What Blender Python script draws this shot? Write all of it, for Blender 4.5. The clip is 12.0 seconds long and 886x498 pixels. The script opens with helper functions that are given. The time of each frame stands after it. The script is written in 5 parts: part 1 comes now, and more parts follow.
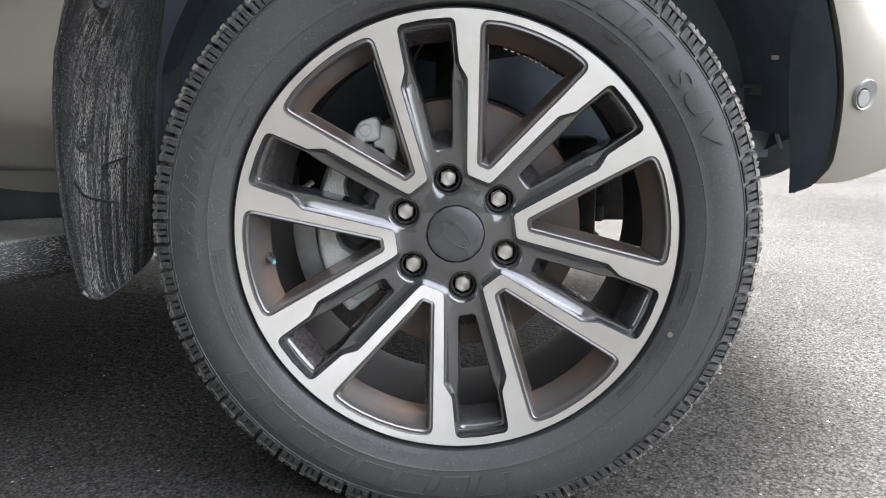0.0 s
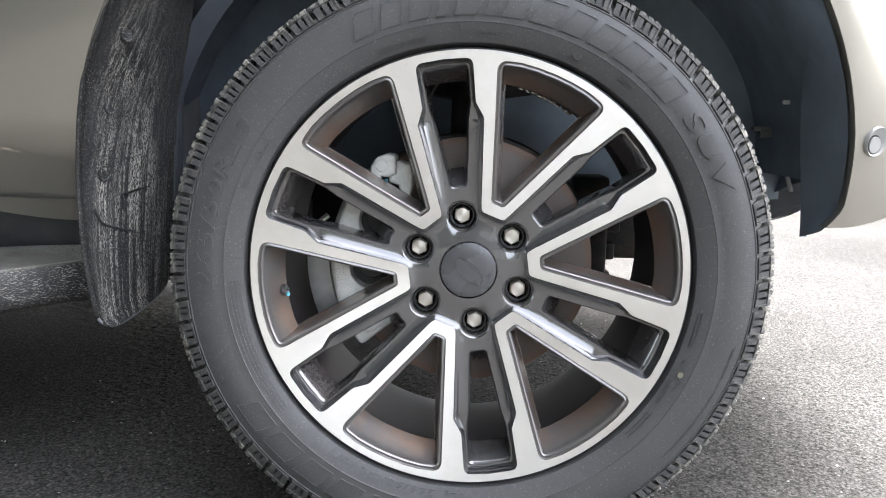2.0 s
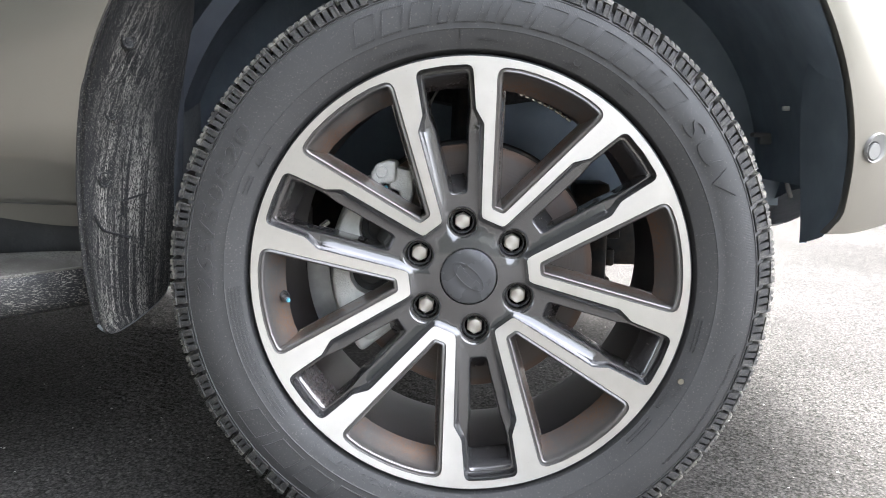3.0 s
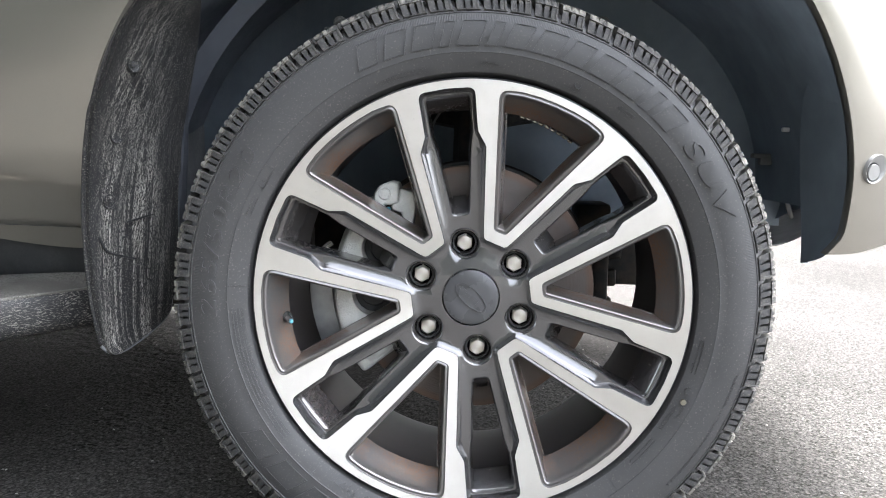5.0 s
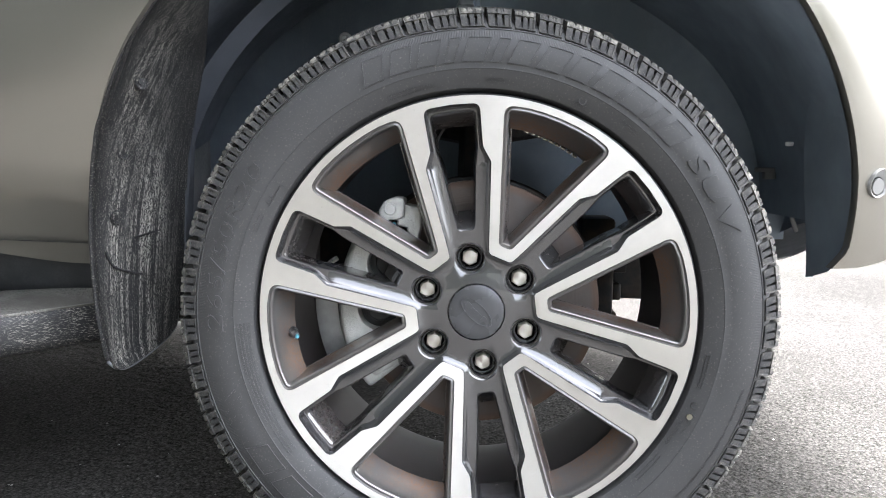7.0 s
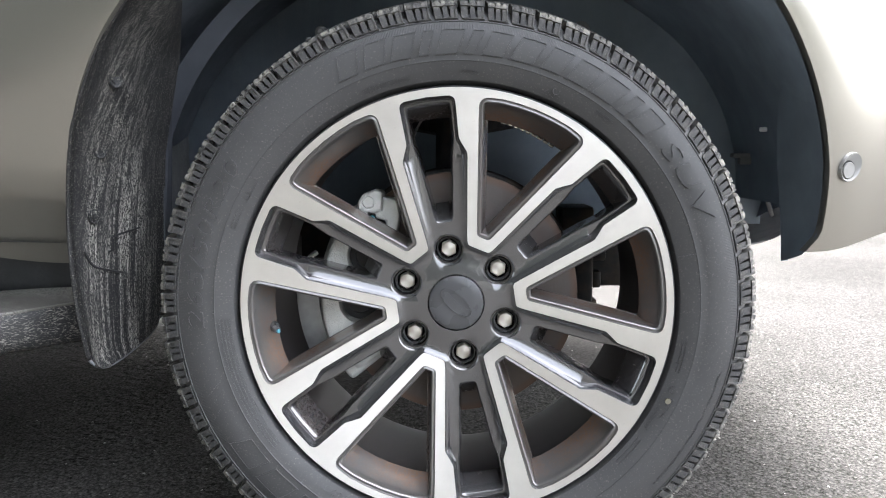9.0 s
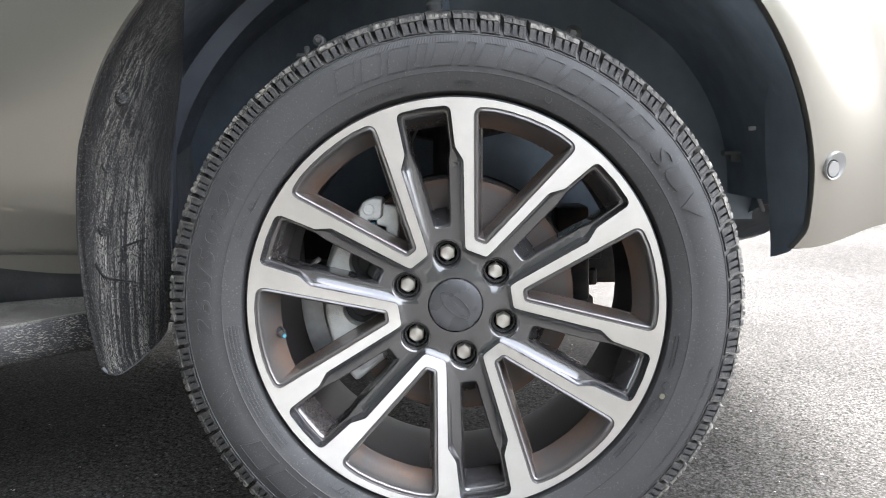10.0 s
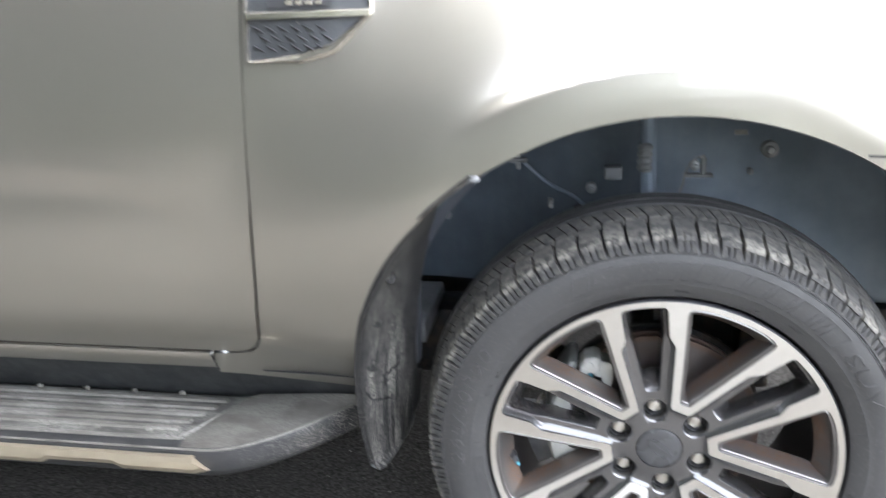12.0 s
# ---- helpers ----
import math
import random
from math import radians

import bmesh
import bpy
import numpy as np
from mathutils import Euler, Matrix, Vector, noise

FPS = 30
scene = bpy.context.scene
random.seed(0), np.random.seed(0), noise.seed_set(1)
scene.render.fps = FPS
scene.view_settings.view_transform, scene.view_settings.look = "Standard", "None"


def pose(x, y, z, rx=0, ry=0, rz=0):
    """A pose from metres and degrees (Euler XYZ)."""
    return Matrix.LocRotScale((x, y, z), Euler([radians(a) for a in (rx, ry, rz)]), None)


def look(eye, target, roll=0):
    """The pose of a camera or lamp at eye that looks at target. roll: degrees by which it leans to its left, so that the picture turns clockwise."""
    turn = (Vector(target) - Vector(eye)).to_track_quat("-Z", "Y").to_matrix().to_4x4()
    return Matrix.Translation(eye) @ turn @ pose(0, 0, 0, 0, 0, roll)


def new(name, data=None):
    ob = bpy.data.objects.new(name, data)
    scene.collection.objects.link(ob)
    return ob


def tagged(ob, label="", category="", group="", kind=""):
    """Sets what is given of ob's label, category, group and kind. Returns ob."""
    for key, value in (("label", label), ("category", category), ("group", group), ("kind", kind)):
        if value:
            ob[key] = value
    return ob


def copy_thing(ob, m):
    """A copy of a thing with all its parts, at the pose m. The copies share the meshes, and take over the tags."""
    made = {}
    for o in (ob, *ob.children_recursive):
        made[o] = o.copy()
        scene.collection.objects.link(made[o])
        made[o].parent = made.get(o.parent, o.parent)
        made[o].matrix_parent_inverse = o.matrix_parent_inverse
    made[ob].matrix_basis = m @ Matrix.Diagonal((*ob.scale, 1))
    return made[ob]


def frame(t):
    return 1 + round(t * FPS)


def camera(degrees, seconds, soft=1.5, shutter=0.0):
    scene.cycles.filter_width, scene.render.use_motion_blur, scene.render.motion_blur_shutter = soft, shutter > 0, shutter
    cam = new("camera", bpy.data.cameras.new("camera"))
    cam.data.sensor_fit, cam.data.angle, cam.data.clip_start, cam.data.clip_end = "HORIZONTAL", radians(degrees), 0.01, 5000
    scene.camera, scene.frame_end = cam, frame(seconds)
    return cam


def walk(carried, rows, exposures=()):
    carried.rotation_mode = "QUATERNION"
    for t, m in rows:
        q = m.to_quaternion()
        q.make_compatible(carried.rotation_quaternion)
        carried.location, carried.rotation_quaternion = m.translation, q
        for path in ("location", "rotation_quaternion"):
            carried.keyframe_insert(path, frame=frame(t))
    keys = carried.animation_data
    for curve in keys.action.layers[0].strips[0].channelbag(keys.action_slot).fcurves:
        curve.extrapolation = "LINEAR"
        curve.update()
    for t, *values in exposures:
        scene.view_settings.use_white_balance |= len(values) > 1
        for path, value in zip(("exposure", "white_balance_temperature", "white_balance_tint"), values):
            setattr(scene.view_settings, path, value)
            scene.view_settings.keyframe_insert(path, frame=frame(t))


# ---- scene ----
cam = camera(57.2, 12.0, soft=1.0, shutter=0.3)
PATH = [
    (0, (0.007, -1.029, 0.549), (-0.037, 0.933, 0.163), 0.1),
    (0.5, (0.003, -1.03, 0.551), (-0.037, 0.937, 0.189), 0.6),
    (1, (0.002, -1.033, 0.553), (-0.049, 0.935, 0.201), 0.9),
    (1.5, (0.0, -1.036, 0.554), (-0.055, 0.935, 0.223), 1.1),
    (2, (-0.002, -1.038, 0.556), (-0.062, 0.936, 0.246), 1.3),
    (2.5, (-0.003, -1.039, 0.555), (-0.065, 0.938, 0.258), 1.3),
    (3, (-0.003, -1.038, 0.556), (-0.062, 0.939, 0.261), 1.3),
    (5, (-0.004, -1.043, 0.559), (-0.068, 0.94, 0.311), 1.2),
    (5.5, (-0.005, -1.044, 0.56), (-0.072, 0.94, 0.316), 1.1),
    (6, (-0.005, -1.046, 0.561), (-0.074, 0.939, 0.322), 1.1),
    (6.5, (-0.006, -1.046, 0.561), (-0.078, 0.94, 0.339), 1.1),
    (8.5, (-0.004, -1.05, 0.564), (-0.072, 0.938, 0.353), 0.6),
    (9, (0.004, -1.053, 0.564), (-0.036, 0.933, 0.325), -0.1),
    (9.5, (0.01, -1.059, 0.567), (-0.022, 0.925, 0.315), -0.8),
    (10, (0.008, -1.086, 0.584), (-0.035, 0.897, 0.327), -1.3),
    (10.5, (-0.007, -1.1, 0.619), (-0.079, 0.88, 0.346), -1.7),
    (11, (-0.022, -1.112, 0.714), (-0.137, 0.834, 0.265), -1.7),
    (11.5, (-0.064, -1.144, 0.943), (-0.24, 0.735, 0.279), -2.2),
    (11.7, (-0.088, -1.161, 1.024), (-0.311, 0.704, 0.338), -2.0),
    (11.8, (-0.105, -1.17, 1.066), (-0.352, 0.692, 0.379), -1.8),
    (11.9, (-0.114, -1.177, 1.098), (-0.405, 0.681, 0.418), -2.0),
    (12, (-0.127, -1.19, 1.137), (-0.47, 0.661, 0.463), -2.4),
]
walk(cam, [(t, look(eye, target, roll)) for t, eye, target, roll in PATH],
     exposures=[(0.0, 3.22, 6250, 11), (2.0, 3.55, 6250, 11), (6.5, 3.60, 6250, 11), (9.0, 3.48, 6250, 11), (11.0, 3.74, 6250, 11), (12.0, 3.90, 6200, 11)])

# ---- light: a bright overcast sky, the soft sun high over the front of the car ----
world = bpy.data.worlds.new("sky")
scene.world = world
world.use_nodes = True
wn = world.node_tree
sky = wn.nodes.new("ShaderNodeTexSky")
sky.sky_type, sky.sun_disc = "NISHITA", False
sky.sun_elevation, sky.sun_rotation = radians(57), radians(48)
sky.air_density, sky.dust_density, sky.ozone_density = 1.0, 6.0, 1.0
grey = wn.nodes.new("ShaderNodeHueSaturation")
grey.inputs["Saturation"].default_value = 0.32
wn.links.new(sky.outputs["Color"], grey.inputs["Color"])
wn.links.new(grey.outputs["Color"], wn.nodes["Background"].inputs["Color"])
wn.nodes["Background"].inputs["Strength"].default_value = 0.20
sun = new("sun", bpy.data.lights.new("sun", "SUN"))
sun.data.energy, sun.data.angle, sun.data.color = 2.4, radians(32), (1.0, 0.985, 0.965)
sun.matrix_world = look((2.1, 1.9, 4.3), (0, 0, 0))

# ---- materials ----


class Nodes:
    """A small builder of node materials, on object coordinates in metres."""

    def __init__(self, name):
        self.mat = bpy.data.materials.new(name)
        self.mat.use_nodes = True
        self.t = self.mat.node_tree
        self.bsdf = self.t.nodes["Principled BSDF"]
        self.co = self.t.nodes.new("ShaderNodeTexCoord").outputs["Object"]

    def set(self, **values):
        for key, value in values.items():
            self.bsdf.inputs[key.replace("_", " ").title().replace("Ior", "IOR")].default_value = value
        return self

    def link(self, a, b):
        self.t.links.new(a, b)

    def stretched(self, scale):
        m = self.t.nodes.new("ShaderNodeMapping")
        m.inputs["Scale"].default_value = scale
        self.link(self.co, m.inputs["Vector"])
        return m.outputs["Vector"]

    def noise(self, scale, detail=4.0, rough=0.55, vector=None):
        n = self.t.nodes.new("ShaderNodeTexNoise")
        n.inputs["Scale"].default_value, n.inputs["Detail"].default_value, n.inputs["Roughness"].default_value = scale, detail, rough
        self.link(vector or self.co, n.inputs["Vector"])
        return n.outputs["Fac"]

    def cells(self, scale, feature="F1", out="Distance"):
        n = self.t.nodes.new("ShaderNodeTexVoronoi")
        n.feature = feature
        n.inputs["Scale"].default_value = scale
        self.link(self.co, n.inputs["Vector"])
        return n.outputs[out]

    def ramp(self, fac, stops):
        n = self.t.nodes.new("ShaderNodeValToRGB")
        e = n.color_ramp.elements
        while len(e) < len(stops):
            e.new(0.5)
        for el, (p, c) in zip(e, stops):
            el.position, el.color = p, (*c, 1) if hasattr(c, "__len__") else (c, c, c, 1)
        self.link(fac, n.inputs["Fac"])
        return n.outputs["Color"]

    def mix(self, fac, a, b, kind="MIX"):
        n = self.t.nodes.new("ShaderNodeMixRGB")
        n.blend_type = kind
        for value, slot in ((fac, "Fac"), (a, "Color1"), (b, "Color2")):
            if hasattr(value, "is_linked"):
                self.link(value, n.inputs[slot])
            else:
                n.inputs[slot].default_value = (*value, 1) if hasattr(value, "__len__") else value
        return n.outputs["Color"]

    def math(self, kind, a, b=0.0):
        n = self.t.nodes.new("ShaderNodeMath")
        n.operation = kind
        for value, slot in ((a, 0), (b, 1)):
            if hasattr(value, "is_linked"):
                self.link(value, n.inputs[slot])
            else:
                n.inputs[slot].default_value = value
        return n.outputs["Value"]

    def radius(self):
        s = self.t.nodes.new("ShaderNodeSeparateXYZ")
        self.link(self.co, s.inputs["Vector"])
        x, z = s.outputs["X"], s.outputs["Z"]
        return self.math("SQRT", self.math("ADD", self.math("MULTIPLY", x, x), self.math("MULTIPLY", z, z))), x, z

    def base(self, color):
        self.link(color, self.bsdf.inputs["Base Color"])
        return self

    def rough(self, fac):
        self.link(fac, self.bsdf.inputs["Roughness"])
        return self

    def bump(self, height, distance, strength=1.0):
        n = self.t.nodes.new("ShaderNodeBump")
        n.inputs["Distance"].default_value, n.inputs["Strength"].default_value = distance, strength
        self.link(height, n.inputs["Height"])
        old = self.bsdf.inputs["Normal"].links
        if old:
            self.link(old[0].from_socket, n.inputs["Normal"])
        self.link(n.outputs["Normal"], self.bsdf.inputs["Normal"])
        return self


def m_paint():
    n = Nodes("grey_metallic_paint").set(metallic=0.75, coat_weight=1.0, coat_roughness=0.03, coat_ior=1.5)
    flakes = n.ramp(n.cells(2600, out="Color"), [(0.0, 0.9), (1.0, 1.1)])
    dust = n.ramp(n.noise(5, 6, 0.6, n.stretched((1.0, 1.0, 0.35))), [(0.42, 0.0), (0.8, 0.35)])
    fine = n.ramp(n.noise(220, 3), [(0.55, 0.0), (0.75, 0.5)])
    dirt = n.math("MULTIPLY", dust, n.math("ADD", fine, 0.25))
    col = n.mix(1.0, (0.270, 0.255, 0.222), flakes, "MULTIPLY")
    dots = n.ramp(n.cells(85), [(0.035, 1.0), (0.055, 0.0)])
    some = n.ramp(n.noise(9, 2), [(0.5, 0.0), (0.62, 0.6)])
    n.base(n.mix(n.math("MULTIPLY", dots, some), n.mix(dirt, col, (0.30, 0.29, 0.26)), (0.55, 0.54, 0.50)))
    n.rough(n.math("ADD", n.math("MULTIPLY", dirt, 0.9), 0.30))
    return n.mat


def m_rubber(name, dusty):
    n = Nodes(name).set(specular_ior_level=0.15 if dusty else 0.36)
    r, x, z = n.radius()
    cloud = n.ramp(n.noise(9, 5), [(0.35, 0.0), (0.75, 1.0)])
    speck = n.ramp(n.noise(420, 2), [(0.6, 0.0), (0.78, 1.0)])
    col = n.mix(n.math("MULTIPLY", cloud, 0.5), (0.040, 0.0400, 0.0400), (0.062, 0.0615, 0.061))
    col = n.mix(n.math("MULTIPLY", speck, 0.3), col, (0.3, 0.28, 0.24))
    if dusty:
        caked = n.ramp(n.noise(75, 6, 0.7), [(0.42, 0.0), (0.66, 1.0)])
        film = n.ramp(n.noise(16, 3), [(0.35, 0.25), (0.7, 1.0)])
        rim = n.ramp(r, [(0.3700, 0.0), (0.3722, 1.0), (0.3800, 1.0), (0.3830, 0.3)])
        shift = n.t.nodes.new("ShaderNodeVectorMath")
        shift.operation = "ADD"
        rand = n.t.nodes.new("ShaderNodeObjectInfo").outputs["Random"]
        n.link(n.co, shift.inputs[0])
        n.link(n.math("MULTIPLY", rand, 7.0), shift.inputs[1])
        patch = n.ramp(n.noise(70, 5, 0.7, shift.outputs["Vector"]), [(0.44, 0.0), (0.56, 1.0)])
        rim = n.math("MULTIPLY", rim, n.math("MULTIPLY", patch, n.ramp(rand, [(0.1, 0.35), (0.8, 1.0)])))
        cake = n.math("MULTIPLY", rim, n.ramp(n.noise(300, 3, 0.7), [(0.3, 0.55), (0.5, 1.0)]))
        col = n.mix(n.math("MULTIPLY", n.math("MULTIPLY", caked, film), 0.45), col, (0.17, 0.16, 0.14))
        col = n.mix(n.math("MULTIPLY", cake, 0.6), col, (0.33, 0.31, 0.265))
    n.base(col)
    n.rough(n.ramp(n.noise(60, 4), [(0.3, 0.75), (0.75, 0.92)] if dusty else [(0.3, 0.40), (0.75, 0.60)]))
    n.bump(n.noise(900, 2), 0.0002, 0.5)
    if dusty:
        n.bump(n.noise(130, 4), 0.0015, 0.7)
    else:
        n.bump(n.noise(55, 3), 0.0006, 0.35)
        turn = n.math("ARCTAN2", x, z)
        comb = n.math("SINE", n.math("MULTIPLY", turn, 1100.0))
        band = n.ramp(r, [(0.3415, 0.0), (0.3425, 1.0), (0.3500, 1.0), (0.3508, 0.0)])
        some = n.ramp(n.noise(6, 2), [(0.4, 0.0), (0.6, 1.0)])
        n.bump(n.math("MULTIPLY", n.math("MULTIPLY", comb, band), some), 0.0003, 0.45)
    return n.mat


def m_machined(name="machined_aluminium", dull=(0.53, 0.51, 0.47), clean=(0.595, 0.572, 0.53), aniso=0.35):
    n = Nodes(name).set(metallic=1.0, anisotropic=aniso, anisotropic_rotation=0.25)
    tangent = n.t.nodes.new("ShaderNodeTangent")
    tangent.direction_type, tangent.axis = "RADIAL", "Y"
    n.link(tangent.outputs["Tangent"], n.bsdf.inputs["Tangent"])
    r, x, z = n.radius()
    rings = n.math("SINE", n.math("MULTIPLY", r, 9000.0))
    tone = n.ramp(n.noise(14, 5), [(0.3, dull), (0.75, clean)])
    marks = n.ramp(n.noise(260, 4, 0.7), [(0.62, 0.0), (0.75, 1.0)])
    n.base(n.mix(n.math("MULTIPLY", marks, 0.4), tone, (0.40, 0.38, 0.34)))
    n.rough(n.ramp(n.noise(40, 4), [(0.3, 0.50), (0.75, 0.62)]))
    n.bump(rings, 0.00006, 0.5)
    return n.mat


def m_gunmetal(name="gunmetal_paint", dirt=0.2, metal=0.7, tone=(0.098, 0.0985, 0.101), rough=0.23, coat=0.9):
    n = Nodes(name).set(metallic=metal, coat_weight=coat, coat_roughness=0.05)
    stain = n.ramp(n.noise(10, 6, 0.65), [(0.36, 0.0), (0.58, 1.0)])
    grit = n.ramp(n.noise(260, 4, 0.65), [(0.42, 0.3), (0.7, 1.0)])
    r, x, z = n.radius()
    sep = n.t.nodes.new("ShaderNodeSeparateXYZ")
    n.link(n.co, sep.inputs["Vector"])
    depth = n.math("ADD", n.math("ADD", sep.outputs["Y"], 0.0043), n.math("MULTIPLY", r, 0.1333))
    deep = n.ramp(depth, [(0.010, 0.12), (0.024, 1.0)])
    fac = n.math("MULTIPLY", n.math("MULTIPLY", n.math("MULTIPLY", stain, grit), deep), dirt)
    specks = n.ramp(n.noise(520, 3, 0.7), [(0.66, 0.0), (0.72, 1.0)])
    col = n.mix(fac, tone, (0.25, 0.135, 0.072))
    n.base(n.mix(n.math("MULTIPLY", specks, 0.35), col, (0.34, 0.32, 0.28)))
    n.rough(n.math("ADD", n.math("MULTIPLY", fac, 0.4), rough))
    n.bump(n.noise(700, 2), 0.0001, 0.4)
    return n.mat


def m_plastic(name, color, rough, mud=0.0, streak=(22, 22, 2.2), grain=900):
    n = Nodes(name).set(specular_ior_level=0.4)
    col = n.mix(n.ramp(n.noise(7, 4), [(0.35, 0.0), (0.75, 1.0)]), color, tuple(c * 1.6 + 0.004 for c in color))
    if mud:
        bands = n.ramp(n.noise(1.6, 3, 0.6, n.stretched(streak)), [(0.42, 0.0), (0.60, 1.0)])
        specks = n.ramp(n.noise(330, 4, 0.7, n.stretched((1, 1, 0.5))), [(0.40, 0.0), (0.54, 1.0)])
        few = n.ramp(n.noise(480, 3, 0.7), [(0.57, 0.0), (0.64, 1.0)])
        fac = n.math("MINIMUM", n.math("ADD", n.math("MULTIPLY", bands, specks), n.math("MULTIPLY", few, 0.35)), 1.0)
        col = n.mix(n.math("MULTIPLY", fac, mud), col, (0.44, 0.43, 0.39))
    n.base(col)
    n.rough(n.ramp(n.noise(30, 3), [(0.3, rough - 0.06), (0.7, rough + 0.1)]))
    n.bump(n.noise(grain, 2), 0.0002, 0.6)
    return n.mat


def m_flap():
    """Black plastic with thin running streaks of dried mud, thickest low down in the middle."""
    n = Nodes("mud_streaked_black_plastic").set(specular_ior_level=0.4)
    sep = n.t.nodes.new("ShaderNodeSeparateXYZ")
    n.link(n.co, sep.inputs["Vector"])
    y, z = sep.outputs["Y"], sep.outputs["Z"]
    runs = n.ramp(n.noise(1.0, 4, 0.65, n.stretched((75, 190, 2.6))), [(0.45, 0.0), (0.57, 1.0)])
    grit = n.ramp(n.noise(1.0, 4, 0.75, n.stretched((700, 700, 230))), [(0.485, 0.0), (0.55, 1.0)])
    broad = n.ramp(n.noise(1.0, 3, 0.6, n.stretched((14, 38, 3))), [(0.36, 0.3), (0.55, 1.0)])
    few = n.ramp(n.noise(560, 3, 0.75), [(0.58, 0.0), (0.63, 1.0)])
    low = n.ramp(z, [(0.30, 1.0), (0.46, 1.0), (0.60, 0.65), (0.78, 0.25)])
    y = n.math("ADD", y, n.math("MULTIPLY", n.math("MAXIMUM", n.math("SUBTRACT", z, 0.45), 0.0), 0.20))
    across = n.ramp(n.math("ADD", y, 0.1), [(0.108, 0.02), (0.124, 1.0), (0.180, 0.9), (0.212, 0.15)])
    mud = n.math("MULTIPLY", n.math("MULTIPLY", runs, grit), n.math("MULTIPLY", low, across))
    mud = n.math("ADD", n.math("MULTIPLY", mud, broad), n.math("MULTIPLY", few, 0.40))
    col = n.mix(n.ramp(n.noise(7, 4), [(0.35, 0.0), (0.75, 1.0)]), (0.009, 0.0092, 0.0096), (0.018, 0.0182, 0.0188))
    n.base(n.mix(n.math("MINIMUM", mud, 1.0), col, (0.46, 0.44, 0.39)))
    n.rough(n.math("ADD", n.math("MULTIPLY", mud, 0.35), 0.48))
    n.bump(mud, 0.0007, 0.7)
    n.bump(n.noise(900, 2), 0.0002, 0.6)
    return n.mat


def m_board():
    """Black plastic with mud thrown on it, most of it at the end behind the wheel."""
    n = Nodes("splashed_black_board_plastic").set(specular_ior_level=0.4)
    sep = n.t.nodes.new("ShaderNodeSeparateXYZ")
    n.link(n.co, sep.inputs["Vector"])
    where = n.ramp(n.math("ADD", sep.outputs["X"], 1.0), [(0.26, 0.03), (0.34, 0.30), (0.41, 1.0), (0.455, 0.9), (0.475, 0.5)])
    splash = n.ramp(n.noise(1.0, 4, 0.7, n.stretched((190, 190, 700))), [(0.548, 0.0), (0.58, 1.0)])
    cloud = n.ramp(n.noise(26, 4, 0.6), [(0.36, 0.15), (0.56, 1.0)])
    film = n.ramp(n.noise(9, 5, 0.6), [(0.35, 0.0), (0.75, 0.05)])
    fac = n.math("ADD", n.math("MULTIPLY", n.math("MULTIPLY", splash, cloud), where), film)
    n.base(n.mix(n.math("MINIMUM", fac, 1.0), (0.020, 0.0205, 0.022), (0.36, 0.34, 0.295)))
    n.rough(n.math("ADD", n.math("MULTIPLY", fac, 0.3), 0.5))
    n.bump(fac, 0.0008, 0.6)
    n.bump(n.noise(900, 2), 0.0002, 0.6)
    return n.mat


def m_metal(name, color, rough, grain=300, relief=0.0003, spots=None, metal=0.9, vary=0.7):
    n = Nodes(name).set(metallic=metal)
    tone = n.mix(n.ramp(n.noise(35, 5), [(0.3, 0.0), (0.75, 1.0)]), color, tuple(c * vary for c in color))
    if spots:
        tone = n.mix(n.ramp(n.noise(24, 5, 0.65), [(0.45, 0.0), (0.68, 1.0)]), tone, spots)
    n.base(tone)
    n.rough(n.ramp(n.noise(60, 4), [(0.3, rough - 0.07), (0.75, rough + 0.1)]))
    n.bump(n.noise(grain, 3), relief, 0.8)
    return n.mat


def m_disc():
    n = Nodes("worn_brake_disc_steel").set(metallic=0.5)
    r, x, z = n.radius()
    c = n.t.nodes.new("ShaderNodeCombineXYZ")
    n.link(n.math("MULTIPLY", r, 420.0), c.inputs["X"])
    groove = n.noise(1.0, 4, 0.7, c.outputs["Vector"])
    edge = n.ramp(r, [(0.157, 0.0), (0.1620, 1.0)])
    rust = n.ramp(n.noise(30, 5), [(0.35, 0.3), (0.7, 1.0)])
    col = n.mix(n.math("MULTIPLY", rust, 0.45), (0.105, 0.095, 0.090), (0.10, 0.066, 0.050))
    n.base(n.mix(n.math("MULTIPLY", edge, 0.6), col, (0.13, 0.075, 0.05)))
    n.rough(n.ramp(n.noise(50, 3), [(0.3, 0.38), (0.7, 0.55)]))
    n.bump(groove, 0.0010, 0.7)
    return n.mat


